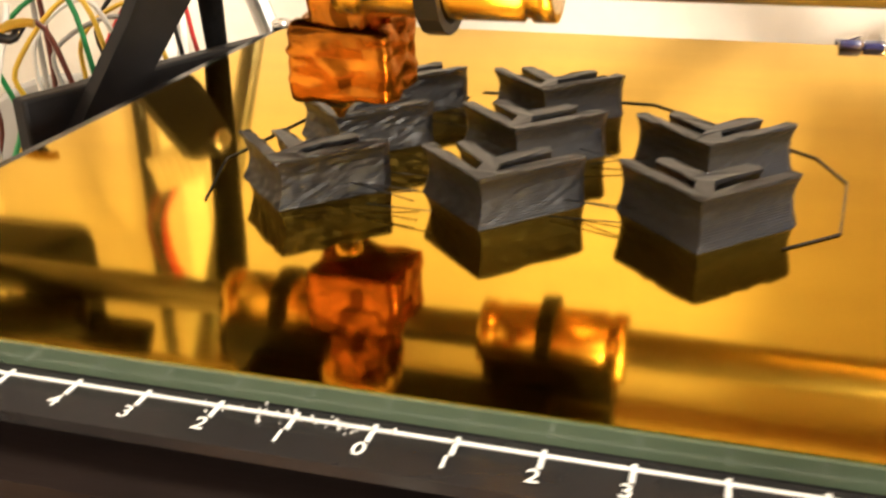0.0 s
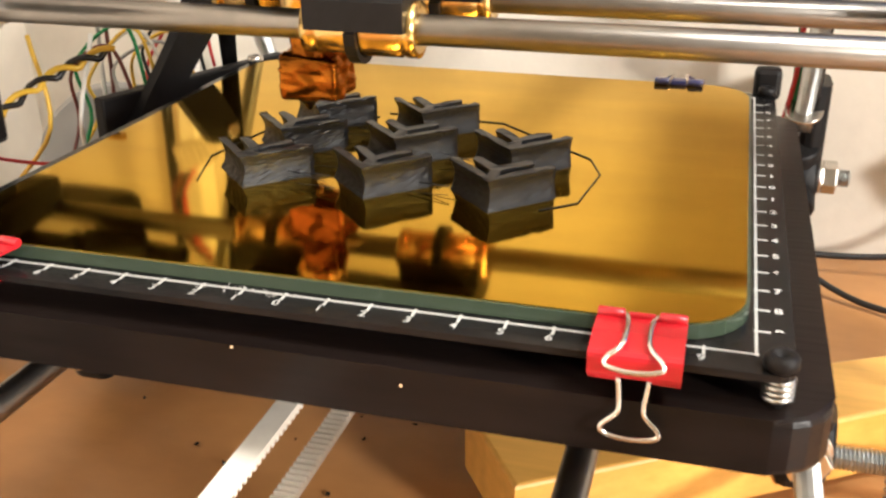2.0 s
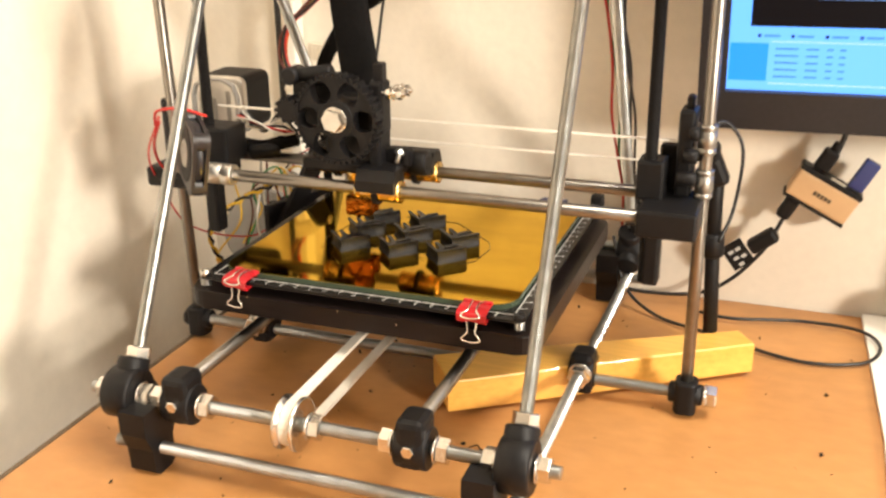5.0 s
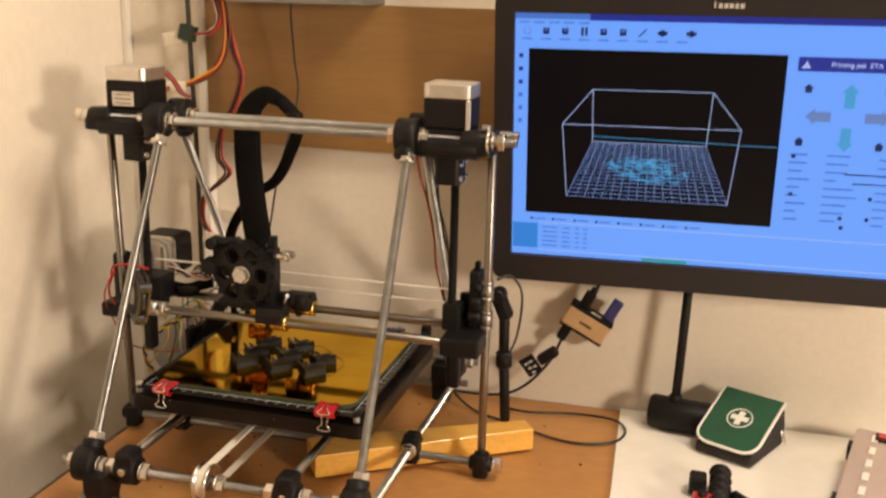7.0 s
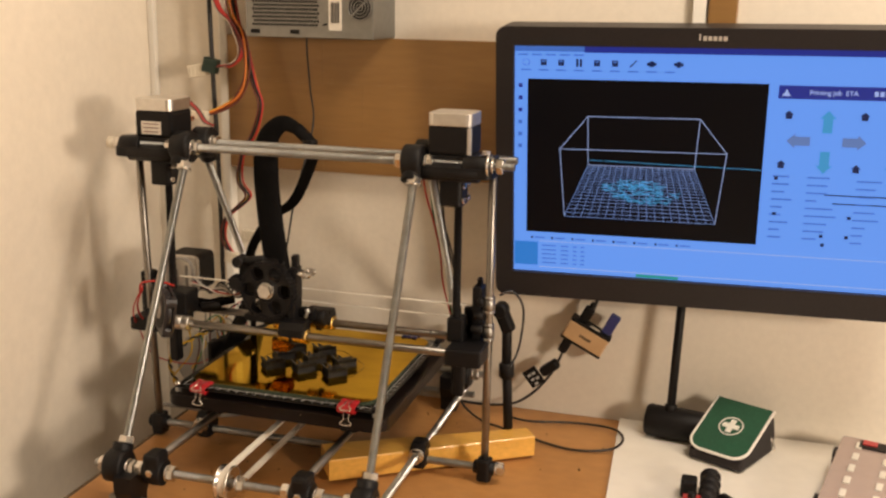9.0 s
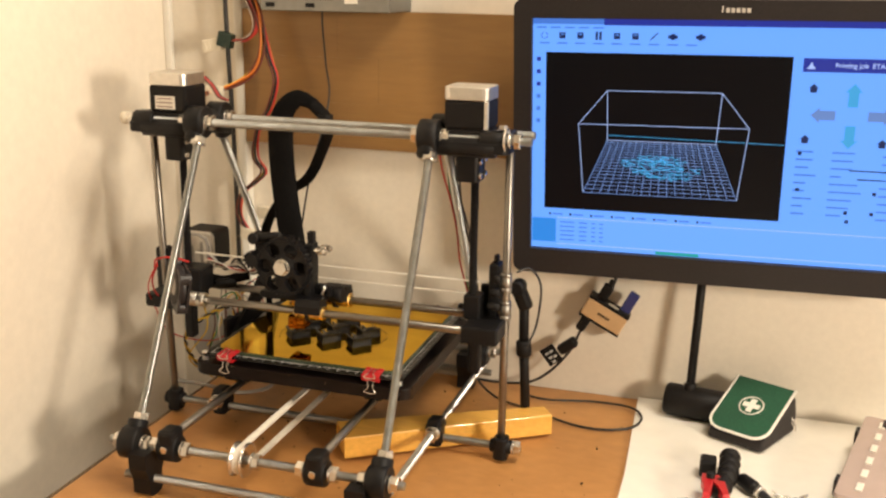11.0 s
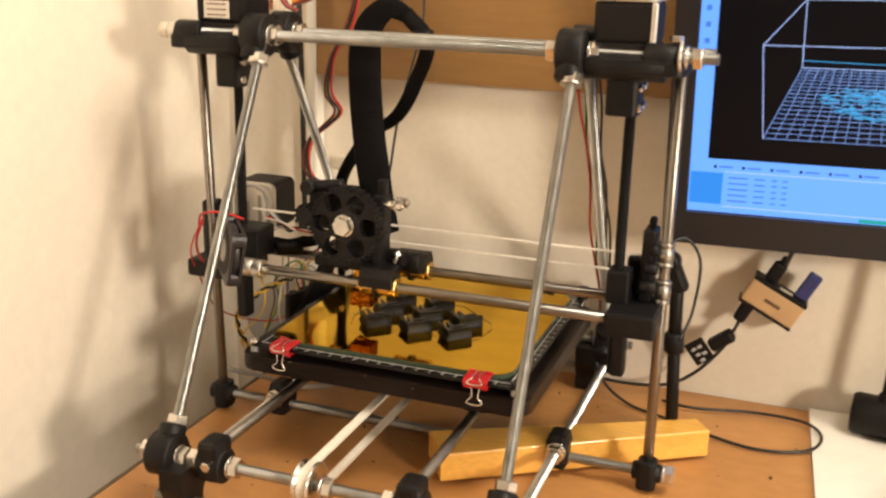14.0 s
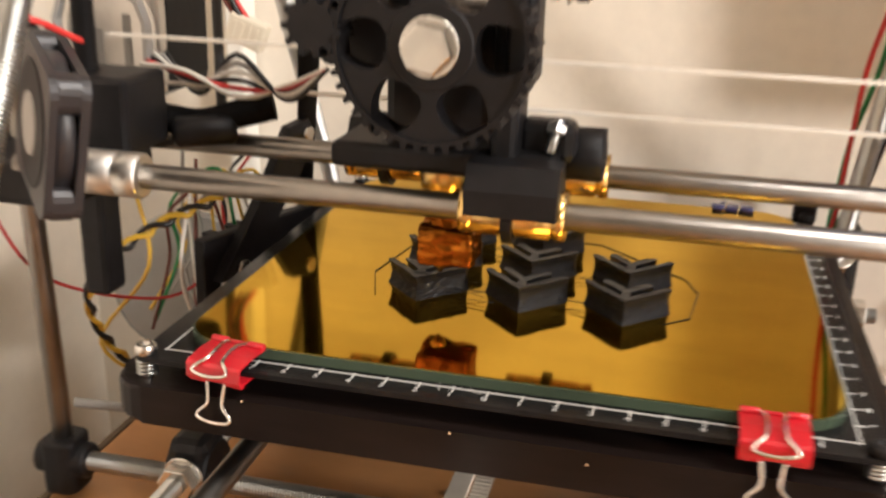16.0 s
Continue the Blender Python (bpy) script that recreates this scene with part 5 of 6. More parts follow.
def wiring():
    A = [(-0.183, 0.150, 0.60), (-0.180, 0.150, 0.480), (-0.158, 0.148, 0.448), (-0.145, 0.146, 0.424), (-0.149, 0.146, 0.408), (-0.163, 0.148, 0.400), (-0.180, 0.150, 0.398)]
    C = [(-0.160, 0.155, 0.60), (-0.157, 0.153, 0.474), (-0.141, 0.150, 0.417), (-0.132, 0.150, 0.379), (-0.125, 0.150, 0.356), (-0.133, 0.150, 0.323), (-0.149, 0.150, 0.298), (-0.154, 0.152, 0.264), (-0.143, 0.150, 0.248), (-0.155, 0.150, 0.233), (-0.174, 0.152, 0.218), (-0.179, 0.152, 0.193), (-0.168, 0.150, 0.172)]
    B = [(-0.165, 0.150, 0.60), (-0.161, 0.150, 0.474), (-0.144, 0.146, 0.436), (-0.138, 0.145, 0.398), (-0.146, 0.142, 0.368), (-0.165, 0.130, 0.351), (-0.188, 0.110, 0.343), (-0.170, 0.070, 0.345), (-0.150, 0.035, 0.352)]
    rng = random.Random(21)
    for base, mats in ((A, (CABLE_RED, CABLE_RED, CABLE_BROWN, CABLE_WHITE, CABLE_BROWN, CABLE_RED)), (B, (CABLE_BROWN, CABLE_ORANGE, CABLE_YELLOW, CABLE_BROWN, CABLE_ORANGE)), (C, (CABLE_RED, CABLE_ORANGE, CABLE_YELLOW, CABLE_BROWN, CABLE_BLACK))):
        for i, mat in enumerate(mats):
            a = 2 * math.pi * i / len(mats)
            off = Vector((0.0032 * math.cos(a), 0.0026 * math.sin(a), 0))
            pts = [Vector(p) + off + Vector([rng.uniform(-0.0012, 0.0012) for _ in range(3)]) for p in base]
            cable("supply_wire", "coloured power-supply wire hanging down the wall in a loose bundle", pts, 0.0013, mat)
    for (x, y, z), mat, turn, size in (((-0.187, 0.150, 0.399), DARK_PLUG, 14, (0.018, 0.011, 0.017)), ((-0.206, 0.154, 0.392), CREAM, -10, (0.024, 0.010, 0.015)), ((-0.166, 0.150, 0.168), CREAM, 20, (0.020, 0.008, 0.014)), ((-0.182, 0.105, 0.345), CREAM, 0, (0.026, 0.010, 0.011)), ((-0.128, 0.120, 0.205), CREAM, 4, (0.018, 0.008, 0.014))):
        bm = put_box(bm_new(), 0, 0, 0, *size, 0.0012)
        for k in range(4):
            put_box(bm, -size[0] * 0.3 + size[0] * 0.2 * k, -size[1] * 0.52, 0, size[0] * 0.08, 0.0008, size[2] * 0.6)
        ob = solo("wire_plug", bm, mat, "white and black plastic plug on the loose supply wires", "plug")
        ob.matrix_world = pose(x, y, z, 0, turn, 0)
    for k, mat in enumerate((CABLE_BROWN, CABLE_RED, CABLE_BLACK)):
        cable("motor_lead", "thin lead from the upright motor down to its mount", [(-0.136, 0.006 + 0.003 * k, 0.371), (-0.130, 0.012 + 0.003 * k, 0.362), (-0.124, 0.016 + 0.003 * k, 0.350), (-0.116, 0.020 + 0.002 * k, 0.346)], 0.0011, mat, 6, 6)
    cable("wall_cable", "black cable running down the wall behind the printer", [(-0.194, 0.160, 0.60), (-0.192, 0.162, 0.408), (-0.190, 0.165, 0.274), (-0.189, 0.165, 0.120)], 0.0028, CABLE_BLACK)
    bm = put_box(bm_new(), -0.1880, 0.1895, 0.30, 0.011, 0.018, 0.62, 0.002)
    solo("cable_duct", bm, CEIL, "white plastic cable duct upright on the wall", "cable duct")
    bm = put_box(bm_new(), LEFT_X + 0.0045, 0.1955, 0.60, 0.009, 0.009, 0.60, 0.002)
    solo("corner_trim", bm, CEIL, "pale strip in the corner of the room", "trim", kind="structure")
    cable("filament_line", "thin black line hanging from the power supply to the print head", [(-0.030, 0.124, 0.450), (-0.0575, 0.135, 0.440), (-0.062, 0.150, 0.380), (-0.058, 0.148, 0.335), (-0.051, 0.080, 0.264), (-0.038, 0.030, 0.225), (-0.034, 0.010, 0.205)], 0.0011, CABLE_BLACK)


def sleeve():
    """The braided loom that loops up from the print head and back."""
    ob = thing("cable_sleeve", "black braided cable sleeve looping above the print head", "cable sleeve")
    up = [(-0.032, 0.002, 0.176), (-0.043, 0.014, 0.205), (-0.056, 0.026, 0.255), (-0.062, 0.032, 0.300), (-0.060, 0.034, 0.333), (-0.044, 0.036, 0.350), (-0.026, 0.040, 0.344)]
    down = [(-0.030, 0.039, 0.347), (-0.013, 0.043, 0.324), (-0.026, 0.050, 0.290), (-0.044, 0.056, 0.262), (-0.072, 0.060, 0.242), (-0.098, 0.064, 0.203), (-0.110, 0.086, 0.160), (-0.1215, 0.110, 0.108), (-0.126, 0.120, 0.078)]
    part("wide_limb", put_tube(bm_new(), up, 0.0140, 16, 10, 0.30, lambda f: 1.0 if f < 0.55 else 1.0 - 1.3 * (f - 0.55), Vector((1, 0, 0))), SLEEVE, ob)
    part("narrow_limb", put_tube(bm_new(), down, 0.0066, 14, 10, 0.6, lambda f: 1.0 if f < 0.5 else 1.0 - 1.1 * (f - 0.5)), SLEEVE, ob)
    tie = [(-0.0155 + 0.0080 * math.cos(radians(a)), 0.0405 + 0.0068 * math.sin(radians(a)), 0.333) for a in range(0, 361, 30)]
    part("cable_tie", put_band(bm_new(), tie, 0.003, 0.0012, (0, 0, 1)), MATT, ob, "black cable tie at the top rod")


def electronics():
    """The circuit board stack on its black holder behind the frame."""
    ob = thing("controller_board", "black board holder with green circuit boards and coloured wires", "circuit board")
    turn = pose(-0.124, 0.086, 0.076, 0, 0, -20)
    ob.matrix_world = turn
    part("holder_plate", put_box(bm_new(), 0, 0, 0.0, 0.006, 0.100, 0.044, 0.001), MATT, ob)
    bm = put_prism(bm_new(), [(-0.046, 0.004), (-0.030, 0.004), (0.004, 0.040), (0.014, 0.058), (0.010, 0.064), (-0.002, 0.062), (-0.018, 0.038)], -0.0025, 0.0025, Matrix.Translation((0.006, 0, 0.0)) @ Matrix.Rotation(radians(90), 4, "Z") @ Matrix.Rotation(radians(90), 4, "X"))
    part("brace", bm, MATT, ob, "slanting black brace")
    for by, bz in ((-0.034, 0.008), (0.008, 0.058)):
        part("screw", put_nut(bm_new(), (0.0095, by, bz), (1, 0, 0), 0.0060, 0.003), NUT, ob)
    board = part("circuit_board", put_box(bm_new(), -0.008, 0.004, -0.010, 0.0018, 0.092, 0.044, 0.0002), CABLE_GREEN, ob, "green printed circuit board")
    bm = bm_new()
    rng = random.Random(8)
    for k in range(16):
        put_box(bm, -0.012, rng.uniform(-0.036, 0.040), rng.uniform(-0.024, 0.016), rng.uniform(0.004, 0.009), rng.uniform(0.004, 0.012), rng.uniform(0.003, 0.009), 0.0004)
    part("chips", bm, MATT, board)["kind"] = "stuff"
    for k in range(3):
        part("terminal", put_box(bm_new(), -0.014, -0.030 + 0.020 * k, -0.026, 0.010, 0.015, 0.010, 0.0006), CABLE_GREEN if k else CREAM, board)
    for y, z in ((-0.040, 0.0), (0.036, 0.008), (-0.005, 0.002)):
        part("screw", put_nut(bm_new(), (0.0042, y, z), (1, 0, 0), 0.006, 0.0025), NUT, ob)
    rng = random.Random(9)
    mats = (CABLE_BROWN, CABLE_GREEN, CABLE_YELLOW, CABLE_WHITE, CABLE_GREY, CABLE_YELLOW, CABLE_BLACK, CABLE_RED, CABLE_WHITE)
    for i in range(8):
        y = 0.060 + 0.0095 * i
        h = rng.uniform(0.010, 0.026)
        pts = [(-0.140, y + 0.004, 0.090), (-0.145 - rng.uniform(0, 0.006), y, 0.096 + h), (-0.157 - rng.uniform(0.002, 0.012), y - 0.008, 0.090 + h * rng.uniform(0.2, 0.9)), (-0.166, y - rng.uniform(0.0, 0.020), 0.080), (-0.160 + rng.uniform(-0.02, 0.01), y - 0.02, 0.055)]
        cable("board_wire", "thin coloured wire arching from the controller board", pts, 0.0008, mats[i % len(mats)], 6, 6)
    for i in range(5):
        x, y = -0.155 + rng.uniform(-0.024, 0.016), 0.062 + rng.uniform(-0.02, 0.08)
        pts = [(x, y, 0.120), (x - rng.uniform(-0.010, 0.016), y - rng.uniform(-0.012, 0.02), 0.085), (x + rng.uniform(-0.014, 0.014), y + rng.uniform(-0.014, 0.01), 0.050), (x + rng.uniform(-0.014, 0.02), y + rng.uniform(-0.010, 0.014), 0.018)]
        cable("loose_wire", "loose thin wire hanging behind the heated bed", pts, 0.0009, mats[(i * 4 + 5) % len(mats)], 6, 6)
    # twisted yellow and black pair, and the long red wires
    for ph, mat in ((0, CABLE_YELLOW), (math.pi, CABLE_BLACK)):
        base = smooth_line([(-0.126, 0.030, 0.120), (-0.150, 0.018, 0.108), (-0.172, 0.010, 0.088), (-0.176, 0.020, 0.060), (-0.168, 0.045, 0.030), (-0.140, 0.070, 0.012)], 14)
        pts = [p + Vector((0.0016 * math.cos(i * 0.8 + ph), 0.0, 0.0016 * math.sin(i * 0.8 + ph))) for i, p in enumerate(base)]
        cable("twisted_wire", "twisted yellow and black wire pair beside the bed", pts, 0.0012, mat, 1, 6)
    cable("red_wire", "long red wire hanging beside the printer frame", [(-0.158, -0.060, 0.190), (-0.176, -0.052, 0.160), (-0.184, -0.030, 0.130), (-0.192, 0.010, 0.086), (-0.160, 0.040, 0.070), (-0.140, 0.058, 0.080)], 0.0007, CABLE_RED)
    cable("red_wire", "thin red wire running up along the fan", [(-0.162, -0.060, 0.184), (-0.152, -0.070, 0.196), (-0.136, -0.066, 0.198), (-0.128, -0.050, 0.190)], 0.0010, CABLE_RED)
    cable("red_wire", "thin red wire drooping from the fan down the rod", [(-0.160, -0.058, 0.186), (-0.172, -0.050, 0.166), (-0.174, -0.040, 0.148), (-0.164, -0.030, 0.138)], 0.0010, CABLE_RED)
    for k, mat in enumerate((CABLE_WHITE, CABLE_RED, CABLE_BLACK, CABLE_WHITE, CABLE_GREY, CABLE_BLACK)):
        cable("motor_wire", "thin motor wire bundled behind the cross slide", [(-0.150, 0.020 + 0.003 * k, 0.172 + 0.001 * k), (-0.128, 0.012 + 0.002 * k, 0.172 - 0.002 * k), (-0.108, 0.012, 0.164 + 0.003 * k), (-0.088, 0.008, 0.170 - 0.001 * k), (-0.070, 0.000, 0.178)], 0.0010, mat, 6, 6)
    bm = put_tube(bm_new(), [(-0.136, 0.006, 0.156), (-0.122, 0.010, 0.154), (-0.108, 0.012, 0.158), (-0.096, 0.016, 0.161)], 0.0055, 12, 6, 0.8)
    solo("wire_wrap", bm, SLEEVE, "black wrap round the motor wires", "cable")
    # leads tied along the sloping rear rod
    for k, mat in enumerate((CABLE_BLACK, CABLE_GREEN, CABLE_BLACK, CABLE_RED)):
        dx, dy = (0.006, -0.005, 0.004, -0.007)[k], (0.002, 0.005, 0.007, 0.001)[k]
        pts = [(0.1225 + dx + 0.002 * math.sin(i * 1.9 + k), 0.010 + dy + 0.162 * i / 7, 0.322 - 0.262 * i / 7 + 0.003) for i in range(8)]
        cable("rod_lead", "thin coloured lead running down the sloping rear rod", pts, 0.0011, mat, 5, 6)
    # white round spool and grey bits that stand behind the left foot
    bm = bm_new()
    m = Matrix.Translation((-0.190, 0.120, 0.045)) @ Euler((radians(80), 0, radians(30))).to_matrix().to_4x4()
    put_lathe(bm, [(0.034, -0.006), (0.036, -0.004), (0.036, 0.004), (0.034, 0.006)], m, 32)
    solo("grey_disc", bm, CABLE_GREY, "dull grey disc leaning in the corner behind the printer", "disc")
    cable("grey_cable", "grey cable lying on the desk behind the rails", [(-0.200, 0.030, 0.020), (-0.170, 0.045, 0.012), (-0.135, 0.050, 0.006), (-0.095, 0.048, 0.018), (-0.080, 0.040, 0.040)], 0.0022, CABLE_GREY)


# ---- round the printer ----
def pine_beam():
    ob = thing("pine_beam", "varnished yellow pine beam lying under the printer", "beam")
    a, b = Vector((0.0445, -0.0600, 0)), Vector((0.2305, 0.0640, 0))
    d = (b - a).normalized()
    n = Vector((-d.y, d.x, 0))
    pts = [a, b, b + n * 0.0225, a + n * 0.042]
    bm = put_prism(bm_new(), [(p.x, p.y) for p in pts], 0.0035, 0.0265, bevel=0.0012)
    part("beam", bm, BEAM, ob)
    c = a + d * 0.16 + n * 0.02
    part("packing", put_prism(bm_new(), [tuple((c + d * x + n * y)[:2]) for x, y in ((-0.1, 0.0), (0.05, 0.0), (0.05, 0.03), (-0.1, 0.03))], 0.0, 0.0035), RED, ob, "thin red packing under the beam")


def black_pole():
    ob = thing("camera_pole", "black jointed pole standing on the pine beam", "pole")
    x, y = 0.1985, 0.075
    part("lower_tube", put_rod(bm_new(), (x, y, 0.0265), (x - 0.004, y, 0.100), 0.0052, 16), MATT, ob)
    part("collar", put_rod(bm_new(), (x - 0.0032, y, 0.084), (x - 0.0042, y, 0.102), 0.0082, 18, 0.002), MATT, ob)
    part("upper_tube", put_rod(bm_new(), (x - 0.004, y, 0.100), (x - 0.005, y, 0.144), 0.0054, 16), MATT, ob)
    bm = bm_new()
    put_box(bm, x - 0.008, y, 0.150, 0.015, 0.014, 0.030, 0.004, Matrix.Rotation(radians(-24), 4, "Y"))
    put_rod(bm, (x - 0.012, y - 0.009, 0.160), (x - 0.012, y + 0.009, 0.160), 0.008, 16, 0.002)
    part("joint", bm, MATT, ob)
    cable("pole_cable", "thin black cable arching from the pole joint to the desk", [(x - 0.014, y, 0.176), (x - 0.002, y + 0.01, 0.178), (x + 0.010, y + 0.01, 0.160), (x + 0.008, y + 0.005, 0.120), (x + 0.001, y - 0.008, 0.098)], 0.0013, CABLE_BLACK)


def usb_hub():
    ob = thing("usb_hub", "tan card reader with plugs hanging by its cable on the wall", "usb hub")
    ob.matrix_world = pose(0.265, 0.176, 0.1065, 0, 27, 0)
    part("case", put_box(bm_new(), 0, 0, 0, 0.050, 0.018, 0.022, 0.002), HUB, ob)
    part("black_edge", put_box(bm_new(), 0, 0.001, 0.0125, 0.051, 0.019, 0.004, 0.001), MATT, ob)
    part("black_edge", put_box(bm_new(), 0, 0.001, -0.0122, 0.051, 0.019, 0.003, 0.001), MATT, ob)
    bm = bm_new()
    for k in range(5):
        put_box(bm, -0.006 + 0.003 * k, -0.0093, 0, 0.0022, 0.0008, 0.003)
    part("maker_mark", bm, DESK_EDGE, ob)
    part("slot", put_box(bm_new(), 0.004, -0.004, 0.0148, 0.012, 0.004, 0.001), CREAM, ob)
    bm = bm_new()
    put_box(bm, -0.012, 0, 0.024, 0.012, 0.009, 0.018, 0.002)
    put_rod(bm, (-0.012, 0, 0.033), (-0.012, 0, 0.040), 0.003, 12)
    part("plug", bm, MATT, ob)
    bm = put_box(bm_new(), 0.017, 0, 0.028, 0.012, 0.007, 0.025, 0.0015)
    part("memory_stick", bm, material("blue_plastic", (0.015, 0.03, 0.16), 0.3, coat=0.3), ob, "blue memory stick")
    bm = bm_new()
    put_box(bm, -0.015, 0, -0.022, 0.011, 0.010, 0.020, 0.003)
    part("plug", bm, MATT, ob)
    cable("usb_cable", "black lead running from the card reader up behind the monitor", [(0.2715, 0.176, 0.1385), (0.2765, 0.176, 0.156), (0.280, 0.178, 0.185), (0.282, 0.180, 0.24)], 0.0021, CABLE_BLACK)
    cable("usb_cable", "black lead curving from the card reader down to the printer", [(0.2395, 0.175, 0.0865), (0.234, 0.174, 0.072), (0.226, 0.172, 0.056), (0.205, 0.172, 0.030), (0.180, 0.172, 0.014), (0.140, 0.170, 0.010), (0.100, 0.168, 0.014)], 0.0016, CABLE_BLACK)
    flag = thing("cable_tag", "black cable tag with white print on the lead", "tag")
    flag.matrix_world = pose(0.212, 0.168, 0.052, 0, -38, 0)
    part("ferrite", put_box(bm_new(), 0.020, 0, 0.003, 0.024, 0.012, 0.012, 0.003), MATT, flag)
    part("tag", put_box(bm_new(), -0.002, -0.003, 0.004, 0.018, 0.002, 0.022, 0.0005), MATT, flag)
    bm = bm_new()
    for k, (dx, dz) in enumerate(((-0.005, 0.008), (0.001, 0.008), (-0.004, 0.002), (0.002, 0.001), (-0.003, -0.004))):
        put_box(bm, dx, -0.0044, dz, 0.0042, 0.0006, 0.0026)
    part("tag_print", bm, WHITE_INK, flag)
    cable("desk_cable", "thin black cable lying in a loop on the desk", [(0.110, 0.160, 0.060), (0.122, 0.155, 0.020), (0.150, 0.140, 0.004), (0.190, 0.119, 0.0045), (0.259, 0.094, 0.003), (0.304, 0.102, 0.004), (0.318, 0.129, 0.006), (0.304, 0.156, 0.006), (0.261, 0.164, 0.004), (0.210, 0.150, 0.005), (0.180, 0.158, 0.004)], 0.0014, CABLE_BLACK)
    cable("desk_cable", "thin black cable along the foot of the wall", [(0.100, 0.17, 0.012), (0.125, 0.160, 0.050)], 0.0014, CABLE_BLACK)


def pole_stand():
    ob = thing("table_stand", "black stand with a round bar base and a thin upright pole", "stand")
    part("base", put_lathe(bm_new(), [(0.016, -0.034), (0.018, -0.031), (0.018, 0.031), (0.016, 0.034)], Matrix.Translation((0.374, 0.158, 0.021)) @ Euler((0, radians(90), radians(-8))).to_matrix().to_4x4(), 28), MATT, ob)
    part("pole", put_rod(bm_new(), (0.366, 0.157, 0.030), (0.369, 0.166, 0.162), 0.0048, 18), MATT, ob)
    part("collar", put_rod(bm_new(), (0.366, 0.157, 0.034), (0.3663, 0.158, 0.044), 0.0068, 18, 0.001), MATT, ob)


def first_aid_bag():
    ob = thing("first_aid_bag", "dark green first aid pouch with white piping and a white cross", "bag")
    ob.matrix_world = pose(0.434, 0.135, 0.003, 0, 0, -25)
    w, dep = 0.061, 0.082
    side = [(-dep / 2, 0.002), (dep / 2, 0.0), (dep / 2 + 0.002, 0.020), (dep / 2 - 0.004, 0.040), (dep / 2 - 0.014, 0.046), (-dep / 2 + 0.010, 0.019), (-dep / 2 + 0.002, 0.013)]
    bm = put_prism(bm_new(), side, -w / 2, w / 2)
    bmesh.ops.transform(bm, matrix=Matrix.Rotation(radians(90), 4, "Z") @ Matrix.Rotation(radians(90), 4, "X"), verts=bm.verts[:])
    bmesh.ops.bevel(bm, geom=bm.edges[:], offset=0.003, segments=2, affect="EDGES", profile=0.5)
    part("pouch", bm, material("black_cloth", (0.018, 0.014, 0.014), 0.8, spread=0.3, grain=400, bump=0.4), ob, "black cloth body of the pouch")
    lid_a, lid_b = Vector((0, -dep / 2 - 0.001, 0.0145)), Vector((0, dep / 2 - 0.012, 0.0485))
    run = (lid_b - lid_a)
    m = Matrix.Translation((lid_a + lid_b) / 2) @ Matrix.Rotation(math.atan2(run.z, run.y), 4, "X")
    flap = [(x, y) for x, y in rounded(w + 0.004, run.length, 0.016, 6)]
    flap = [(x, y if y < 0 else (run.length / 2 if abs(y) > run.length / 2 - 0.0165 else y)) for x, y in flap]
    bm = put_prism(bm_new(), flap, 0.0, 0.003)
    bmesh.ops.transform(bm, matrix=m, verts=bm.verts[:])
    lid = part("flap", bm, GREEN, ob, "dark green woven flap")
    line = [m @ Vector((x, y, 0.0022)) for x, y in flap if y < run.length / 2 - 0.001]
    line = [m @ Vector((-w / 2 - 0.002, run.length / 2, 0.0022))] + line + [m @ Vector((w / 2 + 0.002, run.length / 2, 0.0022))]
    part("piping", put_tube(bm_new(), line, 0.0016, 8, 1), PIPING, lid, "white piping round the flap")
    mark = m @ Matrix.Translation((0, 0.002, 0.0032))
    ring = [mark @ Vector((0.0125 * math.cos(radians(a)), 0.0125 * math.sin(radians(a)), 0)) for a in range(0, 361, 12)]
    part("emblem_ring", put_tube(bm_new(), ring, 0.0007, 6, 1), PIPING, lid)
    s, q = 0.0092, 0.0030
    bm = put_prism(bm_new(), [(-q, -s), (q, -s), (q, -q), (s, -q), (s, q), (q, q), (q, s), (-q, s), (-q, q), (-s, q), (-s, -q), (-q, -q)], 0.0, 0.0006)
    bmesh.ops.transform(bm, matrix=mark, verts=bm.verts[:])
    part("white_cross", bm, PIPING, lid, "white cross emblem")
    pull = [(w / 2 + 0.003, 0.022, 0.024), (w / 2 + 0.006, 0.020, 0.014), (w / 2 + 0.0075, 0.024, 0.008), (w / 2 + 0.006, 0.027, 0.012), (w / 2 + 0.003, 0.024, 0.022)]
    part("zip_pull", put_tube(bm_new(), pull, 0.0006, 6, 5), NUT, ob)


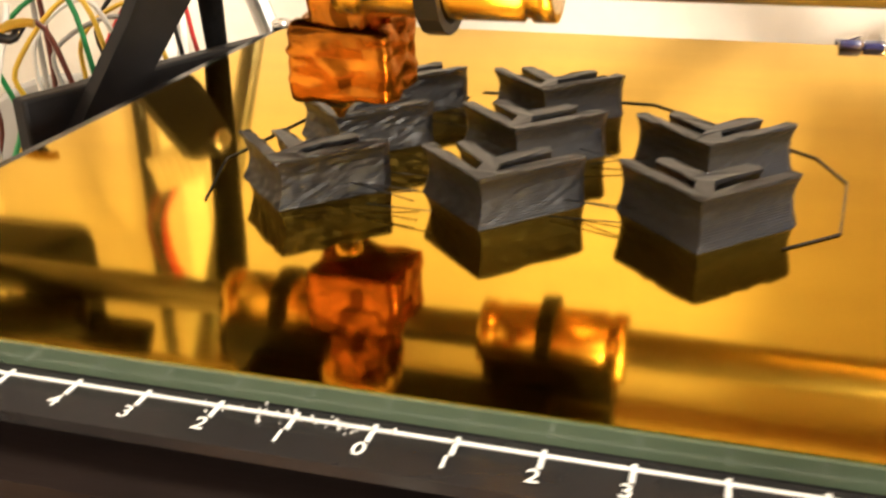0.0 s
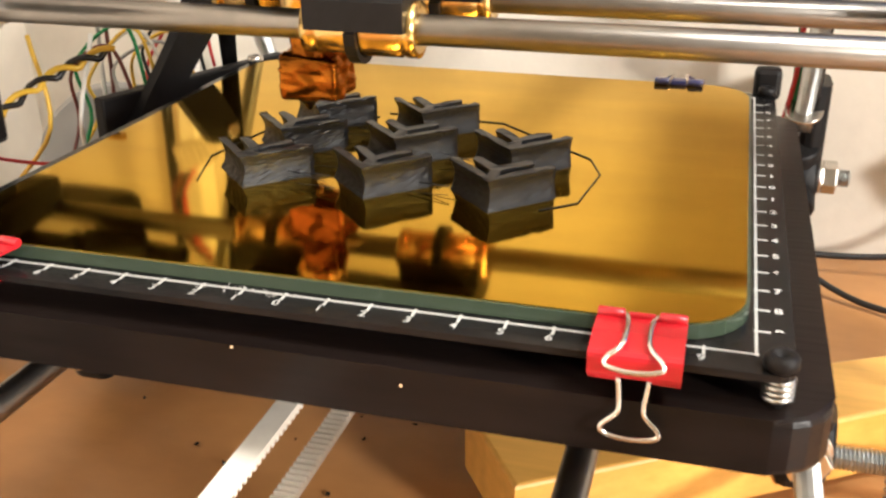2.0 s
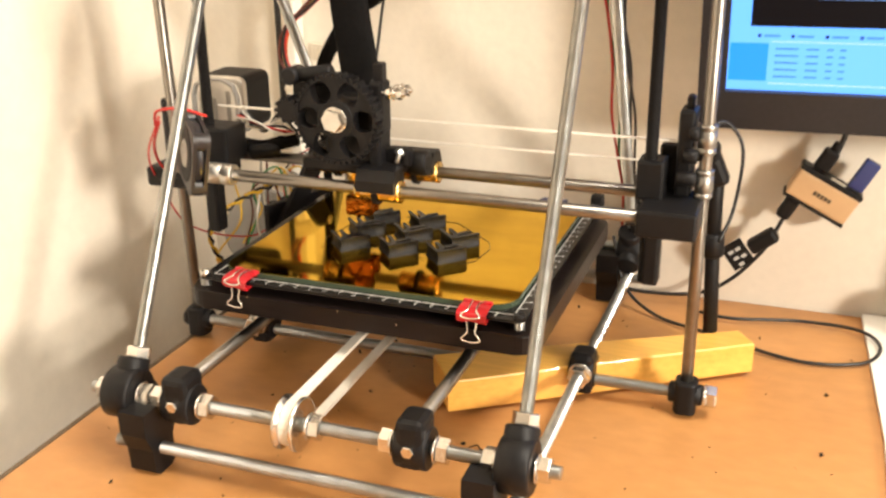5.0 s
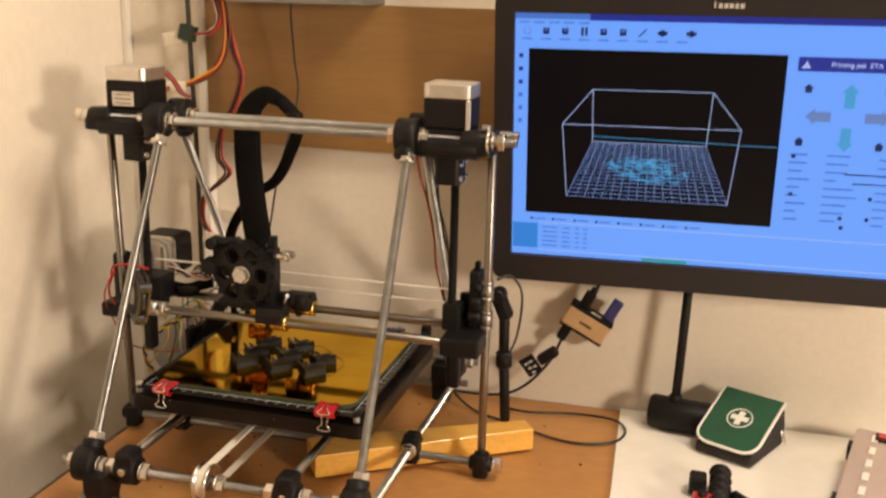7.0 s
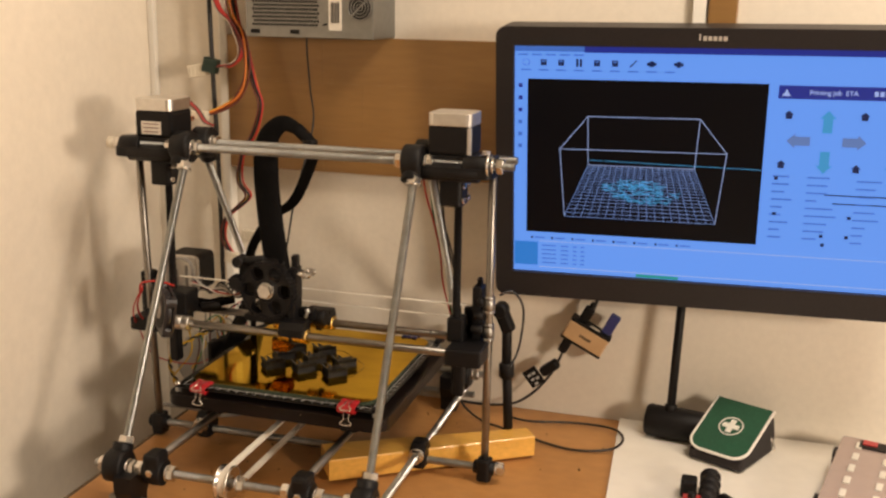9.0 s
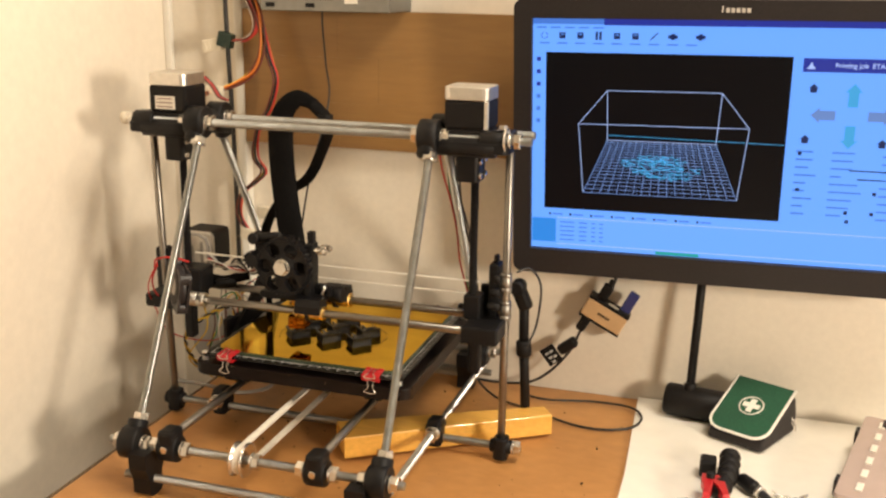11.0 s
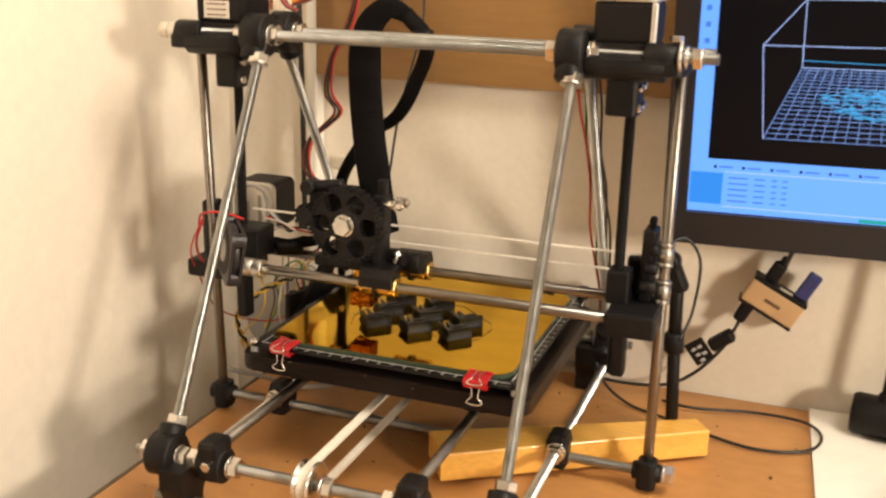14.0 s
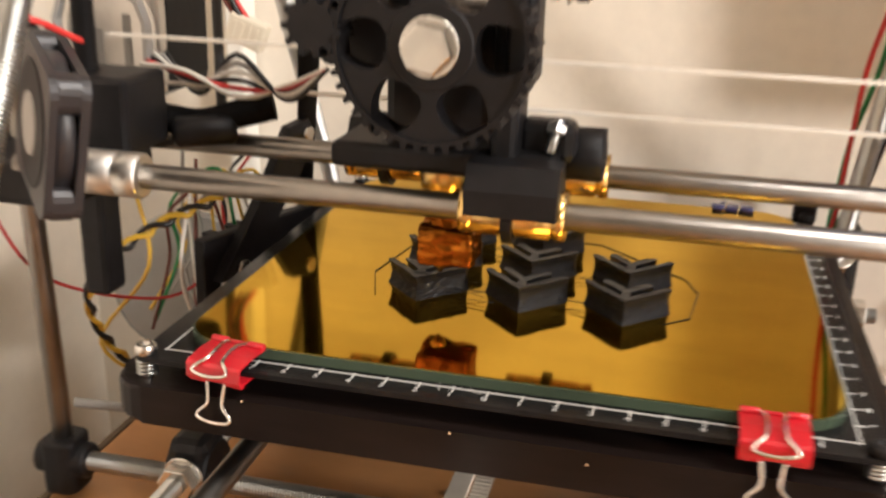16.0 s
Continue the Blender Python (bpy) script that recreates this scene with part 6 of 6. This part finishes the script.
def gadgets():
    ob = thing("flexible_tripod", "black ball-jointed flexible tripod lying on the white board", "tripod")
    rng = random.Random(4)
    spine = smooth_line([(0.414, 0.036, 0.020), (0.414, 0.014, 0.019), (0.412, -0.008, 0.018), (0.406, -0.032, 0.016)], 3)
    for i, c in enumerate(spine):
        bm = bm_new()
        bmesh.ops.create_uvsphere(bm, u_segments=16, v_segments=10, radius=0.0095 if i % 2 == 0 else 0.0078, matrix=Matrix.Translation(c) @ Matrix.Diagonal((1.1, 0.75, 1, 1)))
        for f in bm.faces:
            f.smooth = True
        part("ball_joint", bm, MATT, ob)
    part("clip_block", put_box(bm_new(), 0.394, 0.022, 0.014, 0.016, 0.020, 0.018, 0.003), MATT, ob)
    lens = thing("cable_microphone", "black plug with a bright collar on a black lead", "plug")
    part("body", put_lathe(bm_new(), [(0.003, 0), (0.0065, 0.004), (0.0070, 0.020), (0.0055, 0.026)], along((0.424, 0.012, 0.012), (0.452, -0.020, 0.010))[0], 18), MATT, lens)
    part("collar", put_lathe(bm_new(), [(0.0056, 0), (0.0056, 0.006)], along((0.4412, -0.0078, 0.0108), (0.452, -0.020, 0.010))[0], 18), ALU, lens)
    part("lead", put_tube(bm_new(), [(0.444, -0.011, 0.0105), (0.452, -0.022, 0.009), (0.462, -0.034, 0.007), (0.478, -0.046, 0.006)], 0.0042, 10, 6), CABLE_BLACK, lens)
    red = thing("red_clamp", "bright red plastic clamp lying by the tripod", "clamp")
    for s in (-1, 1):
        bm = put_prism(bm_new(), [(-0.006, 0.022), (0.004, 0.024), (0.010, 0.010), (0.012, -0.024), (0.004, -0.026), (0.002, -0.004), (-0.004, 0.006)], 0.0, 0.009, Matrix.Translation((0.398 + 0.006 * s, -0.034, 0.016)) @ Matrix.Rotation(radians(8 * s), 4, "Z") @ Matrix.Diagonal((0.8, 0.8, 1, 1)), 0.0012)
        part("jaw", bm, RED, red)
    part("pivot", put_rod(bm_new(), (0.398, -0.023, 0.008), (0.398, -0.023, 0.030), 0.004, 14), MATT, red)
    for x, y, r, mat, label in ((0.372, -0.050, 30, CABLE_GREY, "short grey metal part lying on the white board"), (0.366, -0.060, 70, PSU_GREY, "small grey screw part lying on the white board")):
        bm = put_rod(bm_new(), (-0.010, 0, 0.005), (0.010, 0, 0.005), 0.0042, 14)
        one = solo("small_part", bm, mat, label, "part")
        one.matrix_world = pose(x, y, 0.003, 0, 0, r)
    bm = bm_new()
    for k in range(9):
        x, y = 0.470 + rng.uniform(-0.012, 0.012), 0.000 + rng.uniform(-0.012, 0.008)
        put_tube(bm, [(x, y, 0.005), (x + rng.uniform(-0.008, 0.008), y + rng.uniform(-0.006, 0.006), 0.008), (x + rng.uniform(-0.014, 0.014), y + rng.uniform(-0.01, 0.01), 0.005)], 0.0011, 6, 5)
    solo("bolt_pile", bm, NUT, "small heap of bright screws by the organiser box", "screws", kind="stuff")
    box = thing("organiser_box", "clear plastic organiser box filled with small parts", "organiser box")
    box.matrix_world = pose(0.600, 0.040, 0.003, 0, 0, -13)
    clear = material("clear_plastic", (0.40, 0.31, 0.28), 0.15, spread=0.06, coat=0.3)
    part("tray", put_prism(bm_new(), rounded(0.150, 0.190, 0.006, 4), 0.0, 0.026, bevel=0.001), material("smoky_plastic", (0.16, 0.12, 0.11), 0.25), box)
    lid = part("lid", put_prism(bm_new(), rounded(0.154, 0.194, 0.006, 4), 0.0265, 0.032, bevel=0.001), clear, box, "hazy clear lid")
    for r in range(6):
        for c in range(5):
            bm = put_box(bm_new(), -0.058 + 0.029 * c, -0.075 + 0.030 * r, 0.0328, 0.006, 0.016, 0.0016, 0.0006)
            part("lid_slot", bm, PAPER, lid)
    part("card", put_box(bm_new(), -0.030, 0.080, 0.0332, 0.056, 0.020, 0.0012), MATT, lid, "black and red printed card")
    part("card_stripe", put_box(bm_new(), -0.048, 0.083, 0.0342, 0.014, 0.012, 0.0010), RED, lid)
    for y in (-0.06, 0.06):
        part("latch", put_box(bm_new(), -0.0785, y, 0.022, 0.005, 0.016, 0.016, 0.001), MATT, box)


monitor()
wall_rail()
back_panel()
power_supply()
wiring()
sleeve()
electronics()
pine_beam()
black_pole()
usb_hub()
pole_stand()
first_aid_bag()
gadgets()
def motions():
    for ob, home in moving_with_bed:
        turn = ob.matrix_world.to_3x3().to_4x4()
        walk(ob, [(t, Matrix.Translation(home + Vector((0, shift, 0))) @ turn) for t, shift in BED_ROWS])
    walk(head, [(t, pose(x, 0, 0)) for t, x in HEAD_ROWS])


motions()
